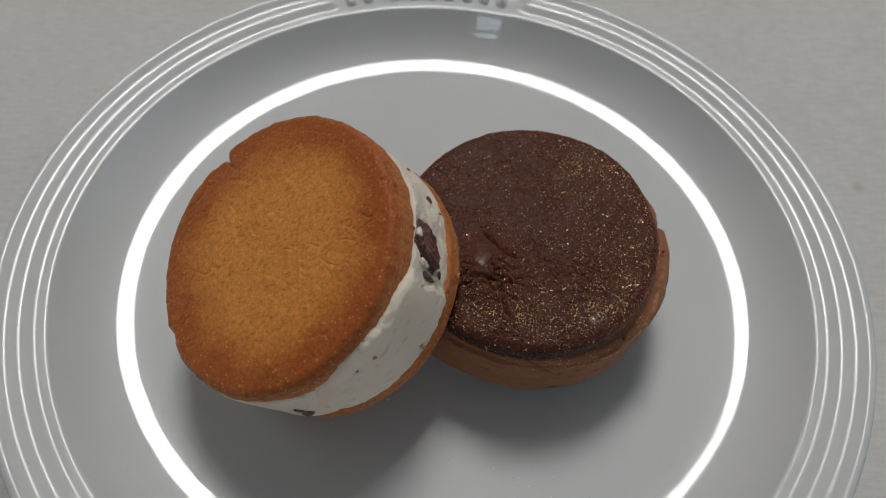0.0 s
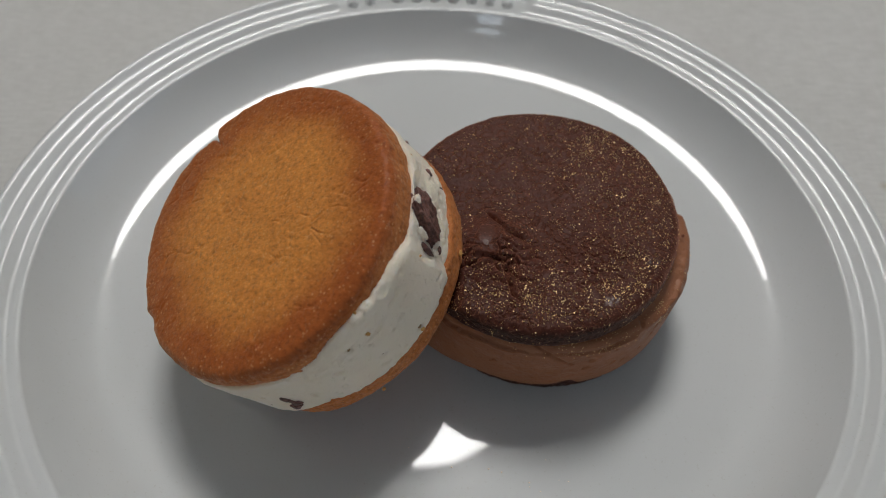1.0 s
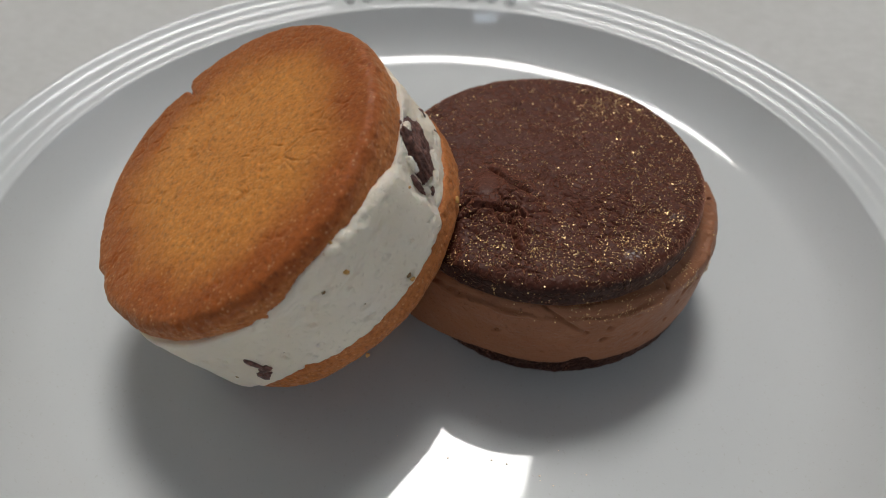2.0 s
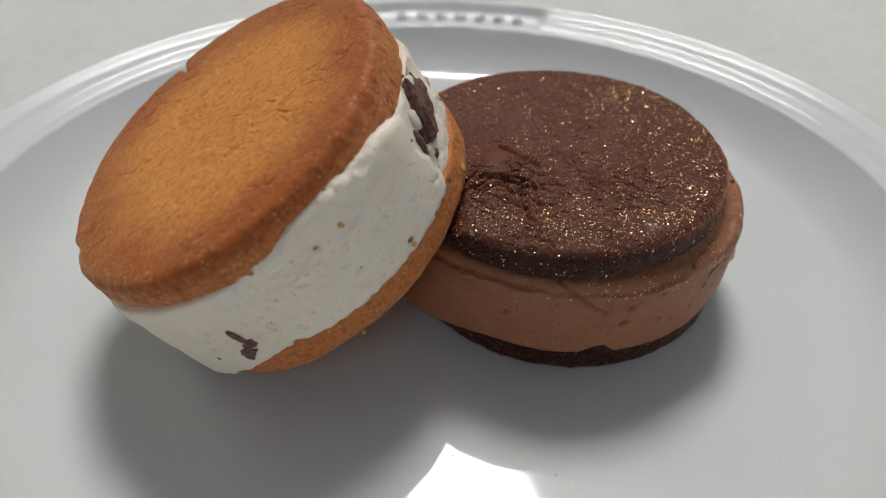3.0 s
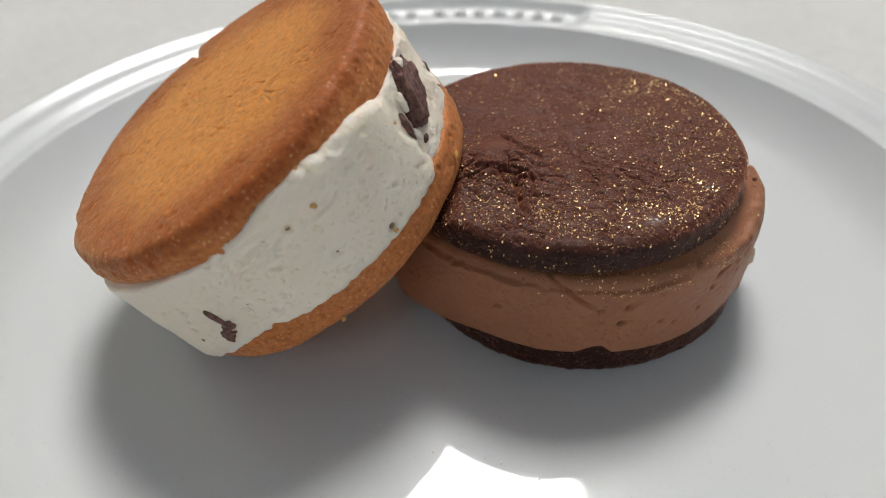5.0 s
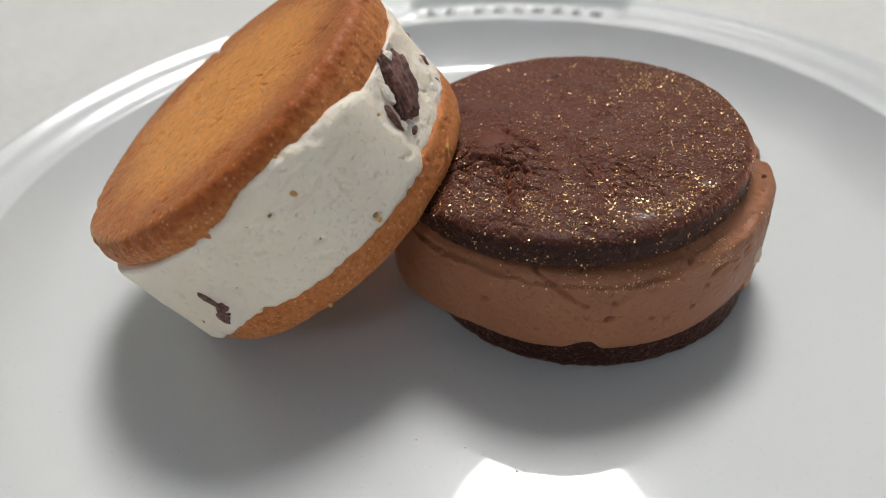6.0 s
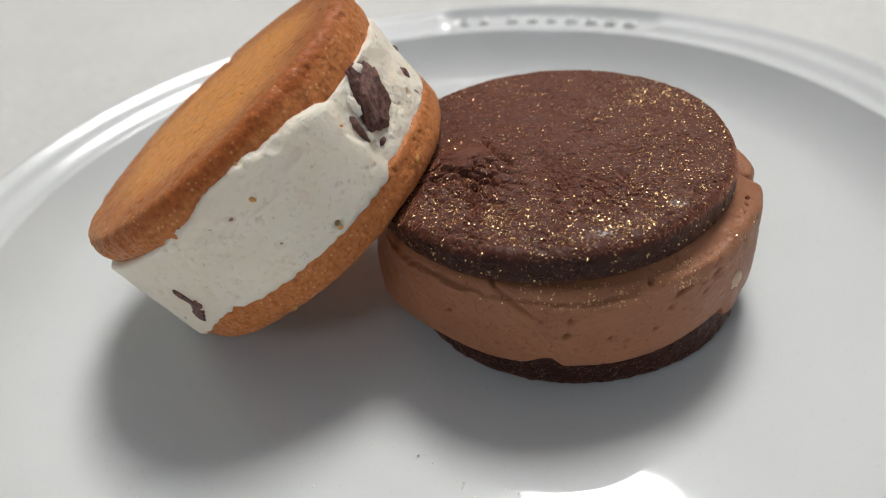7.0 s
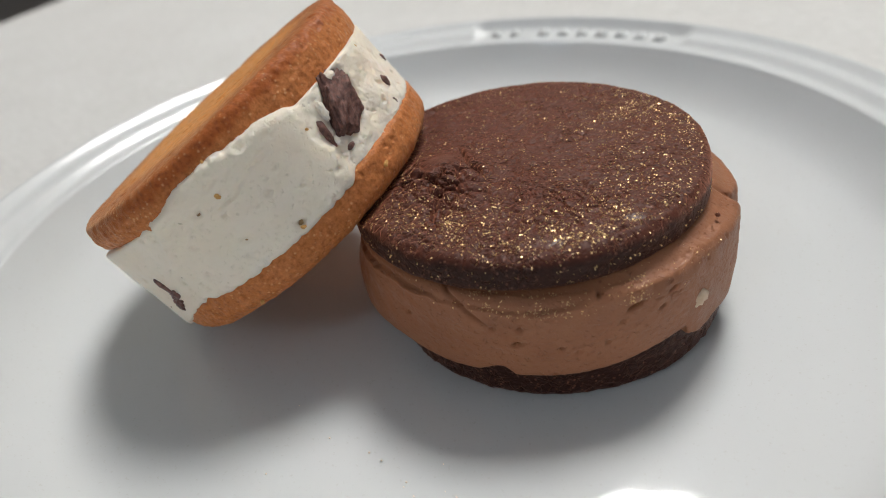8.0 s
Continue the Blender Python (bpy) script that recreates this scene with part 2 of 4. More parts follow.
def make_biscuit(name, middle, brown, side, dark, reach, start=0.55, grainy=1.3, crumb=1.0, spec=0.25, shine=0.42, light=(0.85, 0.50, 0.20), crackle=0.0, dull=0.72, patchy=0.34, bald=(), level=27.0, sheen_weight=0.2, sheen_tint=(1.0, 0.8, 0.6)):
    m, nt, b = material(name, middle, 0.62, spec=spec, sss=0.05, radius=(1.0, 0.45, 0.15))
    b.inputs["Sheen Roughness"].default_value = 0.5
    b.inputs["Sheen Tint"].default_value = (*sheen_tint, 1)
    v = coords(nt)
    r, z = radial(nt, v, reach)
    edge = maths(nt, "ADD", r, maths(nt, "MULTIPLY", maths(nt, "SUBTRACT", noise_tex(nt, v, 11, 4), 0.5), patchy))
    edge = maths(nt, "MULTIPLY", edge, 0.8)
    tone = ramp(nt, edge, [(start * 0.8, middle), (start * 0.8 + 0.15, tuple((p * 0.55 + q * 0.45) for p, q in zip(middle, brown))), (0.67, brown), (0.82, tuple(q * 0.88 for q in brown))])
    # the browned skin ends at the rim of the top; the side is bare crumb, for cocoa darkened with shade
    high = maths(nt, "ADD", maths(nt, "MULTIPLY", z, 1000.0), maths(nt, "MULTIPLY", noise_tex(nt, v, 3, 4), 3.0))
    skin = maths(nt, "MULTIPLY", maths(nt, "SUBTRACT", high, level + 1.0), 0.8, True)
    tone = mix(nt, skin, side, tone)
    # sheen added to brighten the baked top at grazing views, a quarter of it on the side
    nt.links.new(maths(nt, "ADD", maths(nt, "MULTIPLY", skin, sheen_weight * 0.75), sheen_weight * 0.25), b.inputs["Sheen Weight"])
    grain = ramp(nt, noise_tex(nt, v, 0.85, 4, 0.65), [(0.30, (0.62, 0.52, 0.42)), (0.47, (0.95, 0.93, 0.9)), (0.62, (1.08, 1.1, 1.15)), (0.72, (1.3, 1.4, 1.7))])
    tone = mix(nt, 1.0, tone, grain, "MULTIPLY")
    mottle = ramp(nt, noise_tex(nt, v, 4.0, 3), [(0.32, dark), (0.44, (1, 1, 1))])
    tone = mix(nt, 0.35, tone, mottle, "MULTIPLY")
    sugar = nt.nodes.new("ShaderNodeTexVoronoi")
    sugar.inputs["Scale"].default_value = 1000.0 / 0.95
    nt.links.new(v, sugar.inputs["Vector"])
    grains = ramp(nt, sugar.outputs["Distance"], [(0.16, (1, 1, 1)), (0.30, (0, 0, 0))])
    grains = mix(nt, 1.0, grains, ramp(nt, noise_tex(nt, v, 2.2, 2), [(0.42, (0, 0, 0)), (0.62, (0.45, 0.45, 0.45))]), "MULTIPLY")
    tone = mix(nt, grains, tone, light)
    nt.links.new(tone, b.inputs["Base Color"])
    gloss = ramp(nt, noise_tex(nt, v, 1.2, 3), [(0.42, (shine,) * 3), (0.57, (dull,) * 3)])
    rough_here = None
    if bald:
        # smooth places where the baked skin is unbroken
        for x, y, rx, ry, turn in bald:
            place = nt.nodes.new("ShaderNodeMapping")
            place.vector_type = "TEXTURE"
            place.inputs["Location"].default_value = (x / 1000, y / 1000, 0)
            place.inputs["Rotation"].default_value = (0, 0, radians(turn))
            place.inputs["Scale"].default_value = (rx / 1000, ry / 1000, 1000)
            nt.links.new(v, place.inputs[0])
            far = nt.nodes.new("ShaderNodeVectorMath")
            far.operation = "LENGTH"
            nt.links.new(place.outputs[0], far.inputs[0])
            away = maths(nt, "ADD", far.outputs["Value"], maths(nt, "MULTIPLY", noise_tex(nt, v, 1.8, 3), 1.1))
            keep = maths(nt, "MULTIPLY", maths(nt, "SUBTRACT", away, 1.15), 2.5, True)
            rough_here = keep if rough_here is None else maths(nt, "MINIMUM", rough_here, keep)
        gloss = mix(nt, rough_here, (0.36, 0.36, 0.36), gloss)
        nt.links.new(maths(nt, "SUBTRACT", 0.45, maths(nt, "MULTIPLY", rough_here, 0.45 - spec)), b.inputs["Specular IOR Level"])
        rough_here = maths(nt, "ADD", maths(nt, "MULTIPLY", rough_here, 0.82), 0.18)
    nt.links.new(gloss, b.inputs["Roughness"])
    if crackle:
        bent = nt.nodes.new("ShaderNodeVectorMath")
        bent.operation = "MULTIPLY_ADD"
        wander = node(nt, "ShaderNodeTexNoise", Scale=1000.0 / 2.2, Detail=3.0)
        nt.links.new(v, wander.inputs["Vector"])
        nt.links.new(wander.outputs["Color"], bent.inputs[0])
        bent.inputs[1].default_value = (0.0022, 0.0022, 0.0022)
        nt.links.new(v, bent.inputs[2])
        split = nt.nodes.new("ShaderNodeTexVoronoi")
        split.feature = "DISTANCE_TO_EDGE"
        split.inputs["Scale"].default_value = 1000.0 / 1.9
        nt.links.new(bent.outputs[0], split.inputs["Vector"])
        open_here = ramp(nt, noise_tex(nt, v, 4.5, 2), [(0.42, (0, 0, 0)), (0.58, (1, 1, 1))])
        gap = maths(nt, "MULTIPLY", ramp(nt, split.outputs["Distance"], [(0.0, (1, 1, 1)), (0.07, (0, 0, 0))]), open_here)
        add_bump(nt, b, maths(nt, "SUBTRACT", 1.0, gap), crackle, 1.0, rough_here)
    add_bump(nt, b, noise_tex(nt, v, grainy, 4, 0.65), 0.31 * grainy * crumb, 0.9, rough_here)
    add_bump(nt, b, noise_tex(nt, v, 0.4, 2), 0.10 * crumb, 0.9, rough_here)
    return m


def make_cream(name, light, shade, pit, sss, radius, freckle, pitted=0.5, rare=0.60, pores=1.0):
    m, nt, b = material(name, light, 0.5, spec=0.35, sss=sss, radius=radius)
    v = coords(nt)
    tone = ramp(nt, noise_tex(nt, v, 6.0, 4), [(0.3, shade), (0.62, light)])
    dots = nt.nodes.new("ShaderNodeTexVoronoi")
    dots.inputs["Scale"].default_value = 1000.0 / 2.6
    nt.links.new(v, dots.inputs["Vector"])
    spots = ramp(nt, dots.outputs["Distance"], [(0.10, (1, 1, 1)), (0.17, (0, 0, 0))])
    few = ramp(nt, noise_tex(nt, v, 3.1, 1), [(rare, (0, 0, 0)), (rare + 0.05, (1, 1, 1))])
    tone = mix(nt, mix(nt, 1.0, spots, few, "MULTIPLY"), tone, freckle)
    holes = ramp(nt, noise_tex(nt, v, 0.8, 3, 0.6), [(0.24, pit), (0.34, (1, 1, 1))])
    tone = mix(nt, pitted, tone, holes, "MULTIPLY")
    nt.links.new(tone, b.inputs["Base Color"])
    nt.links.new(ramp(nt, noise_tex(nt, v, 3, 3), [(0.3, (0.36, 0.36, 0.36)), (0.7, (0.6, 0.6, 0.6))]), b.inputs["Roughness"])
    add_bump(nt, b, noise_tex(nt, v, 1.0, 4, 0.7), 0.24 * pores, 0.9)
    add_bump(nt, b, ramp(nt, noise_tex(nt, v, 0.7, 2), [(0.3, (0, 0, 0)), (0.4, (1, 1, 1))]), 0.18 * pores, 0.9)
    return m


def make_plain(name, a, b2, size, rough, spec=0.5, bump=0.0, metal=0.0):
    m, nt, b = material(name, a, rough, metal, spec)
    v = coords(nt)
    nt.links.new(ramp(nt, noise_tex(nt, v, size, 4), [(0.3, a), (0.7, b2)]), b.inputs["Base Color"])
    if bump:
        add_bump(nt, b, noise_tex(nt, v, size * 0.3, 3), bump)
    return m


GLAZE = make_glaze()
CLOTH = make_cloth()
BUTTER = make_biscuit("baked_butter_dough", (0.80, 0.303, 0.056), (0.45, 0.108, 0.0155), (0.54, 0.180, 0.048), (0.80, 0.69, 0.56), 32.5, 0.51, 0.75, 0.85, 0.32, 0.42, (0.92, 0.57, 0.27), 0.0, 0.7, 0.42, level=26.2, sheen_weight=0.46, sheen_tint=(1.0, 0.70, 0.40))
# cocoa's side tone has shade in its colour, over the whole lower biscuit too
COCOA = make_biscuit("baked_cocoa_dough", (0.072, 0.0160, 0.0082), (0.066, 0.0145, 0.0076), (0.030, 0.0076, 0.0043), (0.6, 0.5, 0.45), 33.0, 0.6, 1.0, 0.85, 0.22, 0.40, (0.46, 0.21, 0.14), 0.22, 0.52, level=29.2, sheen_weight=0.9, sheen_tint=(0.68, 0.27, 0.155),
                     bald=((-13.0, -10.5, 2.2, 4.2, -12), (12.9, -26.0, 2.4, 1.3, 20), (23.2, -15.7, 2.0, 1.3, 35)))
VANILLA = make_cream("vanilla_ice_cream", (0.97, 0.84, 0.69), (0.95, 0.81, 0.65), (0.80, 0.70, 0.56), 0.4, (3.0, 2.4, 1.7), (0.52, 0.41, 0.26), 0.12, 0.66, 0.8)
CHOCOLATE = make_cream("chocolate_ice_cream", (0.345, 0.141, 0.067), (0.31, 0.122, 0.057), (0.75, 0.66, 0.58), 0.08, (1.0, 0.5, 0.3), (0.20, 0.075, 0.036), 0.4, 0.66, 0.9)
CHIP = make_plain("dark_chocolate", (0.06, 0.021, 0.016), (0.28, 0.125, 0.095), 0.8, 0.36, 0.5, 0.25)
GOLD = make_plain("gold_leaf", (1.0, 0.64, 0.26), (1.0, 0.77, 0.43), 0.5, 0.40, 0.5, 0.0, 1.0)
PALE = make_plain("pale_wall_paint", (0.38, 0.37, 0.355), (0.43, 0.42, 0.405), 120, 0.8, 0.2, 0.3)
CEILING = make_plain("ceiling_paper", (0.58, 0.58, 0.575), (0.66, 0.66, 0.655), 90, 0.9, 0.2, 0.2)
BOARDS = make_plain("floor_wood", (0.16, 0.09, 0.05), (0.24, 0.14, 0.08), 60, 0.45, 0.4, 0.2)
DARK_WOOD = make_plain("dark_table_wood", (0.035, 0.033, 0.032), (0.06, 0.055, 0.05), 30, 0.4, 0.4, 0.1)
FRAME = make_plain("white_frame_paint", (0.72, 0.72, 0.71), (0.78, 0.78, 0.77), 40, 0.4, 0.4)
LAMP_SHELL = make_plain("lamp_plastic", (0.78, 0.78, 0.77), (0.82, 0.82, 0.81), 50, 0.4, 0.4)
glow, _, gb = material("lamp_diffuser", (0.85, 0.85, 0.85), 0.5)
gb.inputs["Emission Color"].default_value = (1.0, 0.99, 0.965, 1)
gb.inputs["Emission Strength"].default_value = LAMP
GLASS, _, gl = material("window_glass", (1, 1, 1), 0.02)
gl.inputs["Transmission Weight"].default_value = 1.0

# ---- room ----
X0, X1, Y0, Y1, Z0, Z1 = -3.6, 1.75, -1.35, 2.3, -0.72, 1.68


def wall(name, pieces, label):
    bm = bmesh.new()
    for p in pieces:
        box(bm, *p)
    return tagged(part(name, bm, PALE, None, label, flat=True), kind="structure")


bm = bmesh.new()
box(bm, X0 - 0.1, Y0 - 0.1, Z0 - 0.1, X1 + 0.1, Y1 + 0.1, Z0)
tagged(part("floor", bm, BOARDS, None, "brown wooden floor of the room", flat=True), kind="structure")
bm = bmesh.new()
box(bm, X0 - 0.1, Y0 - 0.1, Z1, X1 + 0.1, Y1 + 0.1, Z1 + 0.1)
tagged(part("ceiling", bm, CEILING, None, "plain off-white papered ceiling", flat=True), kind="structure")
wall("wall_north", [(X0 - 0.1, Y1, Z0, X1 + 0.1, Y1 + 0.1, Z1)], "plain off-white painted wall")
wall("wall_west", [(X0 - 0.1, Y0, Z0, X0, Y1, Z1)], "plain off-white painted wall")
EY0, EY1, EZ0, EZ1 = -0.45, 0.95, 0.10, 0.92
wall("wall_east", [(X1, Y0, Z0, X1 + 0.1, EY0, Z1), (X1, EY0, Z0, X1 + 0.1, EY1, EZ0), (X1, EY0, EZ1, X1 + 0.1, EY1, Z1), (X1, EY1, Z0, X1 + 0.1, Y1, Z1)], "off-white painted wall with a window opening")
SX0, SX1, SZ0, SZ1 = -0.50, -0.16, 0.78, 1.56
DX0, DX1, DZ0, DZ1 = 0.03, 1.61, 0.02, 0.66
wall("wall_south", [(X0 - 0.1, Y0 - 0.1, Z0, SX0, Y0, Z1), (SX0, Y0 - 0.1, Z0, SX1, Y0, SZ0), (SX0, Y0 - 0.1, SZ1, SX1, Y0, Z1), (SX1, Y0 - 0.1, Z0, DX0, Y0, Z1),
                    (DX0, Y0 - 0.1, Z0, DX1, Y0, DZ0), (DX0, Y0 - 0.1, DZ1, DX1, Y0, Z1), (DX1, Y0 - 0.1, Z0, X1 + 0.1, Y0, Z1)], "off-white painted wall with two window openings")


def window(name, x, y, hw, z0, z1, turn=0, across=False):
    w = tagged(new(name), "white-framed window with clear glass in the wall", "window", kind="structure")
    w.matrix_basis = pose(x, y, z0, 0, 0, turn)
    h, t = z1 - z0, 0.04
    bm = bmesh.new()
    box(bm, -0.02, -hw, 0, 0.02, hw, t, 0.004)
    box(bm, -0.02, -hw, h - t, 0.02, hw, h, 0.004)
    box(bm, -0.02, -hw, t, 0.02, -hw + t, h - t, 0.004)
    box(bm, -0.02, hw - t, t, 0.02, hw, h - t, 0.004)
    if across:
        box(bm, -0.02, -hw + t, h / 2 - 0.05, 0.02, hw - t, h / 2 + 0.05, 0.004)
    else:
        box(bm, -0.02, -t / 2, t, 0.02, t / 2, h - t, 0.004)
    part("window_frame", bm, FRAME, w)
    for s in (-1, 1):
        bm = bmesh.new()
        if across:
            a, b = sorted((h / 2 + s * 0.05, h / 2 + s * (h / 2 - t)))
            box(bm, -0.003, -hw + t, a, 0.003, hw - t, b)
        else:
            a, b = sorted((s * t / 2, s * (hw - t)))
            box(bm, -0.003, a, t, 0.003, b, h - t)
        part("pane", bm, GLASS, w, flat=True).visible_shadow = False


window("window_1", (DX0 + DX1) / 2, Y0 + 0.02, (DX1 - DX0) / 2, DZ0, DZ1, 90)
window("window_2", (SX0 + SX1) / 2, Y0 + 0.075 - 0.02, (SX1 - SX0) / 2, SZ0, SZ1, 90, True)

window("window_3", X1 - 0.02, (EY0 + EY1) / 2, (EY1 - EY0) / 2, EZ0, EZ1)

# round ceiling lamp over the far side of the table
lamp = tagged(new("ceiling_lamp"), "round white flush ceiling lamp, switched on", "ceiling lamp")
LX, LY = 0.0, 0.79
lamp.location = (LX, LY, Z1)
bm = bmesh.new()
bmesh.ops.create_cone(bm, cap_ends=True, segments=64, radius1=0.272, radius2=0.268, depth=0.028, matrix=Matrix.Translation((0, 0, -0.015)))
part("housing", bm, LAMP_SHELL, lamp, "white plastic lamp housing")
bm = bmesh.new()
rings = [[bm.verts.new((r * math.cos(2 * math.pi * k / 64), r * math.sin(2 * math.pi * k / 64), z)) for k in range(64)] for r, z in ((0.266, -0.0294), (0.266, -0.085), (0.262, -0.097), (0.248, -0.106), (0.20, -0.116), (0.11, -0.121), (0.01, -0.122))]
for a, b in zip(rings, rings[1:]):
    for k in range(64):
        bm.faces.new((a[k], a[(k + 1) % 64], b[(k + 1) % 64], b[k]))
bm.faces.new(rings[-1])
bmesh.ops.recalc_face_normals(bm, faces=bm.faces)
part("diffuser", bm, glow, lamp, "glowing milky lamp diffuser")

# table under the cloth
table = tagged(new("table"), "dark wooden table under a pale cloth", "table")
table.location = (0.1, 0.1, Z0)
bm = bmesh.new()
box(bm, -0.75, -0.5, 0.685, 0.75, 0.5, 0.7175, 0.004)
part("tabletop", bm, DARK_WOOD, table)
for sx in (-1, 1):
    for sy in (-1, 1):
        bm = bmesh.new()
        box(bm, sx * 0.68 - 0.03, sy * 0.43 - 0.03, 0.0, sx * 0.68 + 0.03, sy * 0.43 + 0.03, 0.685, 0.004)
        part("leg", bm, DARK_WOOD, table)

# woven cloth on the table, its left hem inside the table's edge
nx, ny = 180, 140
gx, gy = np.meshgrid(np.linspace(-381, 830, nx), np.linspace(-380, 560, ny), indexing="ij")
flat_p = np.stack([gx.ravel(), gy.ravel(), np.zeros(nx * ny)], 1)
lift = np.clip(fbm(flat_p, 90, 3, 5), 0, 1) * 0.6 * smooth(125, 200, np.hypot(flat_p[:, 0], flat_p[:, 1]))
flat_p[:, 2] = lift
quads = [[i * ny + j, (i + 1) * ny + j, (i + 1) * ny + j + 1, i * ny + j + 1] for i in range(nx - 1) for j in range(ny - 1)]
cloth = mesh_object("tablecloth", flat_p, quads, CLOTH)
tagged(cloth, "off-white woven cotton cloth lying flat on the table", "tablecloth")
thick = cloth.modifiers.new("thickness", "SOLIDIFY")
thick.thickness, thick.offset = 0.0015, -1

# ---- plate ----
MARK0, MARK1 = 74.3, 109.6
FLOOR, DOME = 8.7, 1.2


def corner_cut(points, times):
    p = np.array(points, float)
    for _ in range(times):
        a, b = p[:-1] * 0.75 + p[1:] * 0.25, p[:-1] * 0.25 + p[1:] * 0.75
        p = np.concatenate([p[:1], np.stack([a, b], 1).reshape(-1, 2), p[-1:]])
    return p


def plate_profile(steps):
    """Half section of the plate, radius and height; steps: 1 with the two ridges of the rim, 0 with a plain sunken band."""
    s, o = steps, 1 - steps
    well = [(r, FLOOR + DOME * (1 - (r / 78) ** 2)) for r in (0.5, 15, 30, 42, 54, 64, 72)]
    curve, z = [], FLOOR
    for k in range(107):
        u = 0.2 * k
        if k % 6 == 0 or k == 106:
            curve.append((78.0 + u, z))
        slope = 0.032 * u if u < 9 else min(0.288 + 1.132 * (u - 9) / 10.8, 1.42)
        z += 0.2 * slope
    return corner_cut(well + curve + [(99.75, 22.0),
                       (101.2, 22.25), (102.6, 22.35), (104.1, 23.25 * s + 22.5 * o), (105.4, 24.05 * s + 22.6 * o), (107.2, 24.2 * s + 22.65 * o),
                       (108.6, 24.3 * s + 22.8 * o), (110.1, 25.2 * s + 24.4 * o), (111.3, 25.95), (112.1, 25.9), (112.9, 25.4), (113.4, 24.5), (113.2, 23.4),
                       (111.0, 20.2), (100, 11.2), (90, 5.6), (82, 4.2), (77.5, 3.4), (76.2, 1.2), (75.4, 0.3), (73.6, 0.3), (72.6, 1.2), (71, 3.0), (60, 4), (0.5, 4)], 3)


turns = 480
ang = np.arange(turns) * 360 / turns
full, plain = plate_profile(1.0), plate_profile(0.0)
inside = smooth(MARK0 - 1.2, MARK0 + 0.4, ang) * (1 - smooth(MARK1 - 0.4, MARK1 + 1.2, ang))
prof = full[:, None, :] * (1 - inside)[None, :, None] + plain[:, None, :] * inside[None, :, None]
ca, sa = np.cos(np.radians(ang)), np.sin(np.radians(ang))
PP = np.stack([prof[:, :, 0] * ca, prof[:, :, 0] * sa, prof[:, :, 1]], 2)
wob = fbm(PP.reshape(-1, 3), 55, 2, 9).reshape(PP.shape[:2])
PP[:, :, 2] += 0.10 * wob * smooth(20, 80, prof[:, :, 0])
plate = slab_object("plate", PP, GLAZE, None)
tagged(plate, "round glossy white stoneware plate with a ridged rim", "plate")

# raised maker's marks on the rim, as plain blocks
widths = [4.0, 4.0, 4.6, 4.4, 4.0, 4.6, 4.2, 4.0, 4.4]
at = MARK1 - 1.6
for i, w in enumerate(widths):
    step = math.degrees(w / 106.0)
    mid = at - step / 2
    at -= step + (1.35 if i != 1 else 3.4) * 0.82
    bm = bmesh.new()
    hw = w / 2000
    box(bm, -hw * 0.9, -0.0027, -0.0008, hw * 0.9, 0.0027, 0.0007, 0.0007)
    mark = part("raised_mark", bm, GLAZE, plate, flat=False)
    mark.matrix_basis = pose(0.1058 * math.cos(math.radians(mid)), 0.1058 * math.sin(math.radians(mid)), 0.0227, 0, 0, mid - 90) @ pose(0, 0, 0, 4, 0, 0)

# ---- sandwiches ----
def blob(size, seed, rough=0.25, detail=2, facet=0.0):
    """A lump with an uneven surface, in millimetres: size is its three half axes."""
    bm = bmesh.new()
    bmesh.ops.create_icosphere(bm, subdivisions=detail + 1, radius=1.0)
    p = np.array([v.co[:] for v in bm.verts])
    q = p * np.array(size)
    k = 1 + rough * fbm(q + seed * 7.7, max(size) * 0.7, 3, seed)
    if facet:
        edge, ident = cells(q + seed * 3.1, max(size) * 0.42, seed)
        k += facet * (ident - 0.5) - facet * 0.6 * (1 - smooth(0.0, 0.18, edge))
    for v, c in zip(bm.verts, q * k[:, None] / 1000):
        v.co = c
    return bm


def shard(size, seed):
    """A broken chunk with flat, streaky faces, in millimetres: size is its three half axes."""
    bm = bmesh.new()
    bmesh.ops.create_icosphere(bm, subdivisions=6, radius=1.0)
    p = np.array([v.co[:] for v in bm.verts])
    rng = np.random.default_rng(seed)
    for k in range(26):
        n = rng.normal(0, 1, 3)
        n /= np.linalg.norm(n)
        p = p - n * np.clip(p @ n - 0.62 - 0.26 * rng.random(), 0, None)[:, None]
    q = p * np.array(size) * 1.22
    streak = fbm(q * np.array([1.6, 0.45, 1.6]) + seed, 1.1, 4, seed, 0.6) + 0.8 * fbm(q + seed, 2.4, 3, seed + 1)
    dents = pits(q * np.array([1.0, 0.6, 1.0]), 1.5, 0.3, 0.4, seed + 2)
    q = q * (1 + (0.20 * streak - 0.14 * dents)[:, None])
    for v, c in zip(bm.verts, q / 1000):
        v.co = c
    return bm


def on_side(angle, z, radius, turn=0.0, sink=0.0):
    """A pose on the side of a sandwich: x along the side, y up, z outward; millimetres and degrees."""
    a = math.radians(angle)
    out = Vector((math.cos(a), math.sin(a), 0))
    along = Vector((-math.sin(a), math.cos(a), 0))
    m = Matrix((along, Vector((0, 0, 1)), out)).transposed().to_4x4()
    return Matrix.Translation((out * (radius - sink) + Vector((0, 0, z))) / 1000) @ m @ pose(0, 0, 0, 0, 0, turn)


def shaped(P, amount):
    """Moves the points along their normals by amount(points, normals)."""
    n = ring_normals(P)
    flat = P.reshape(-1, 3)
    return (flat + n.reshape(-1, 3) * amount(flat, n.reshape(-1, 3))[:, None]).reshape(P.shape)


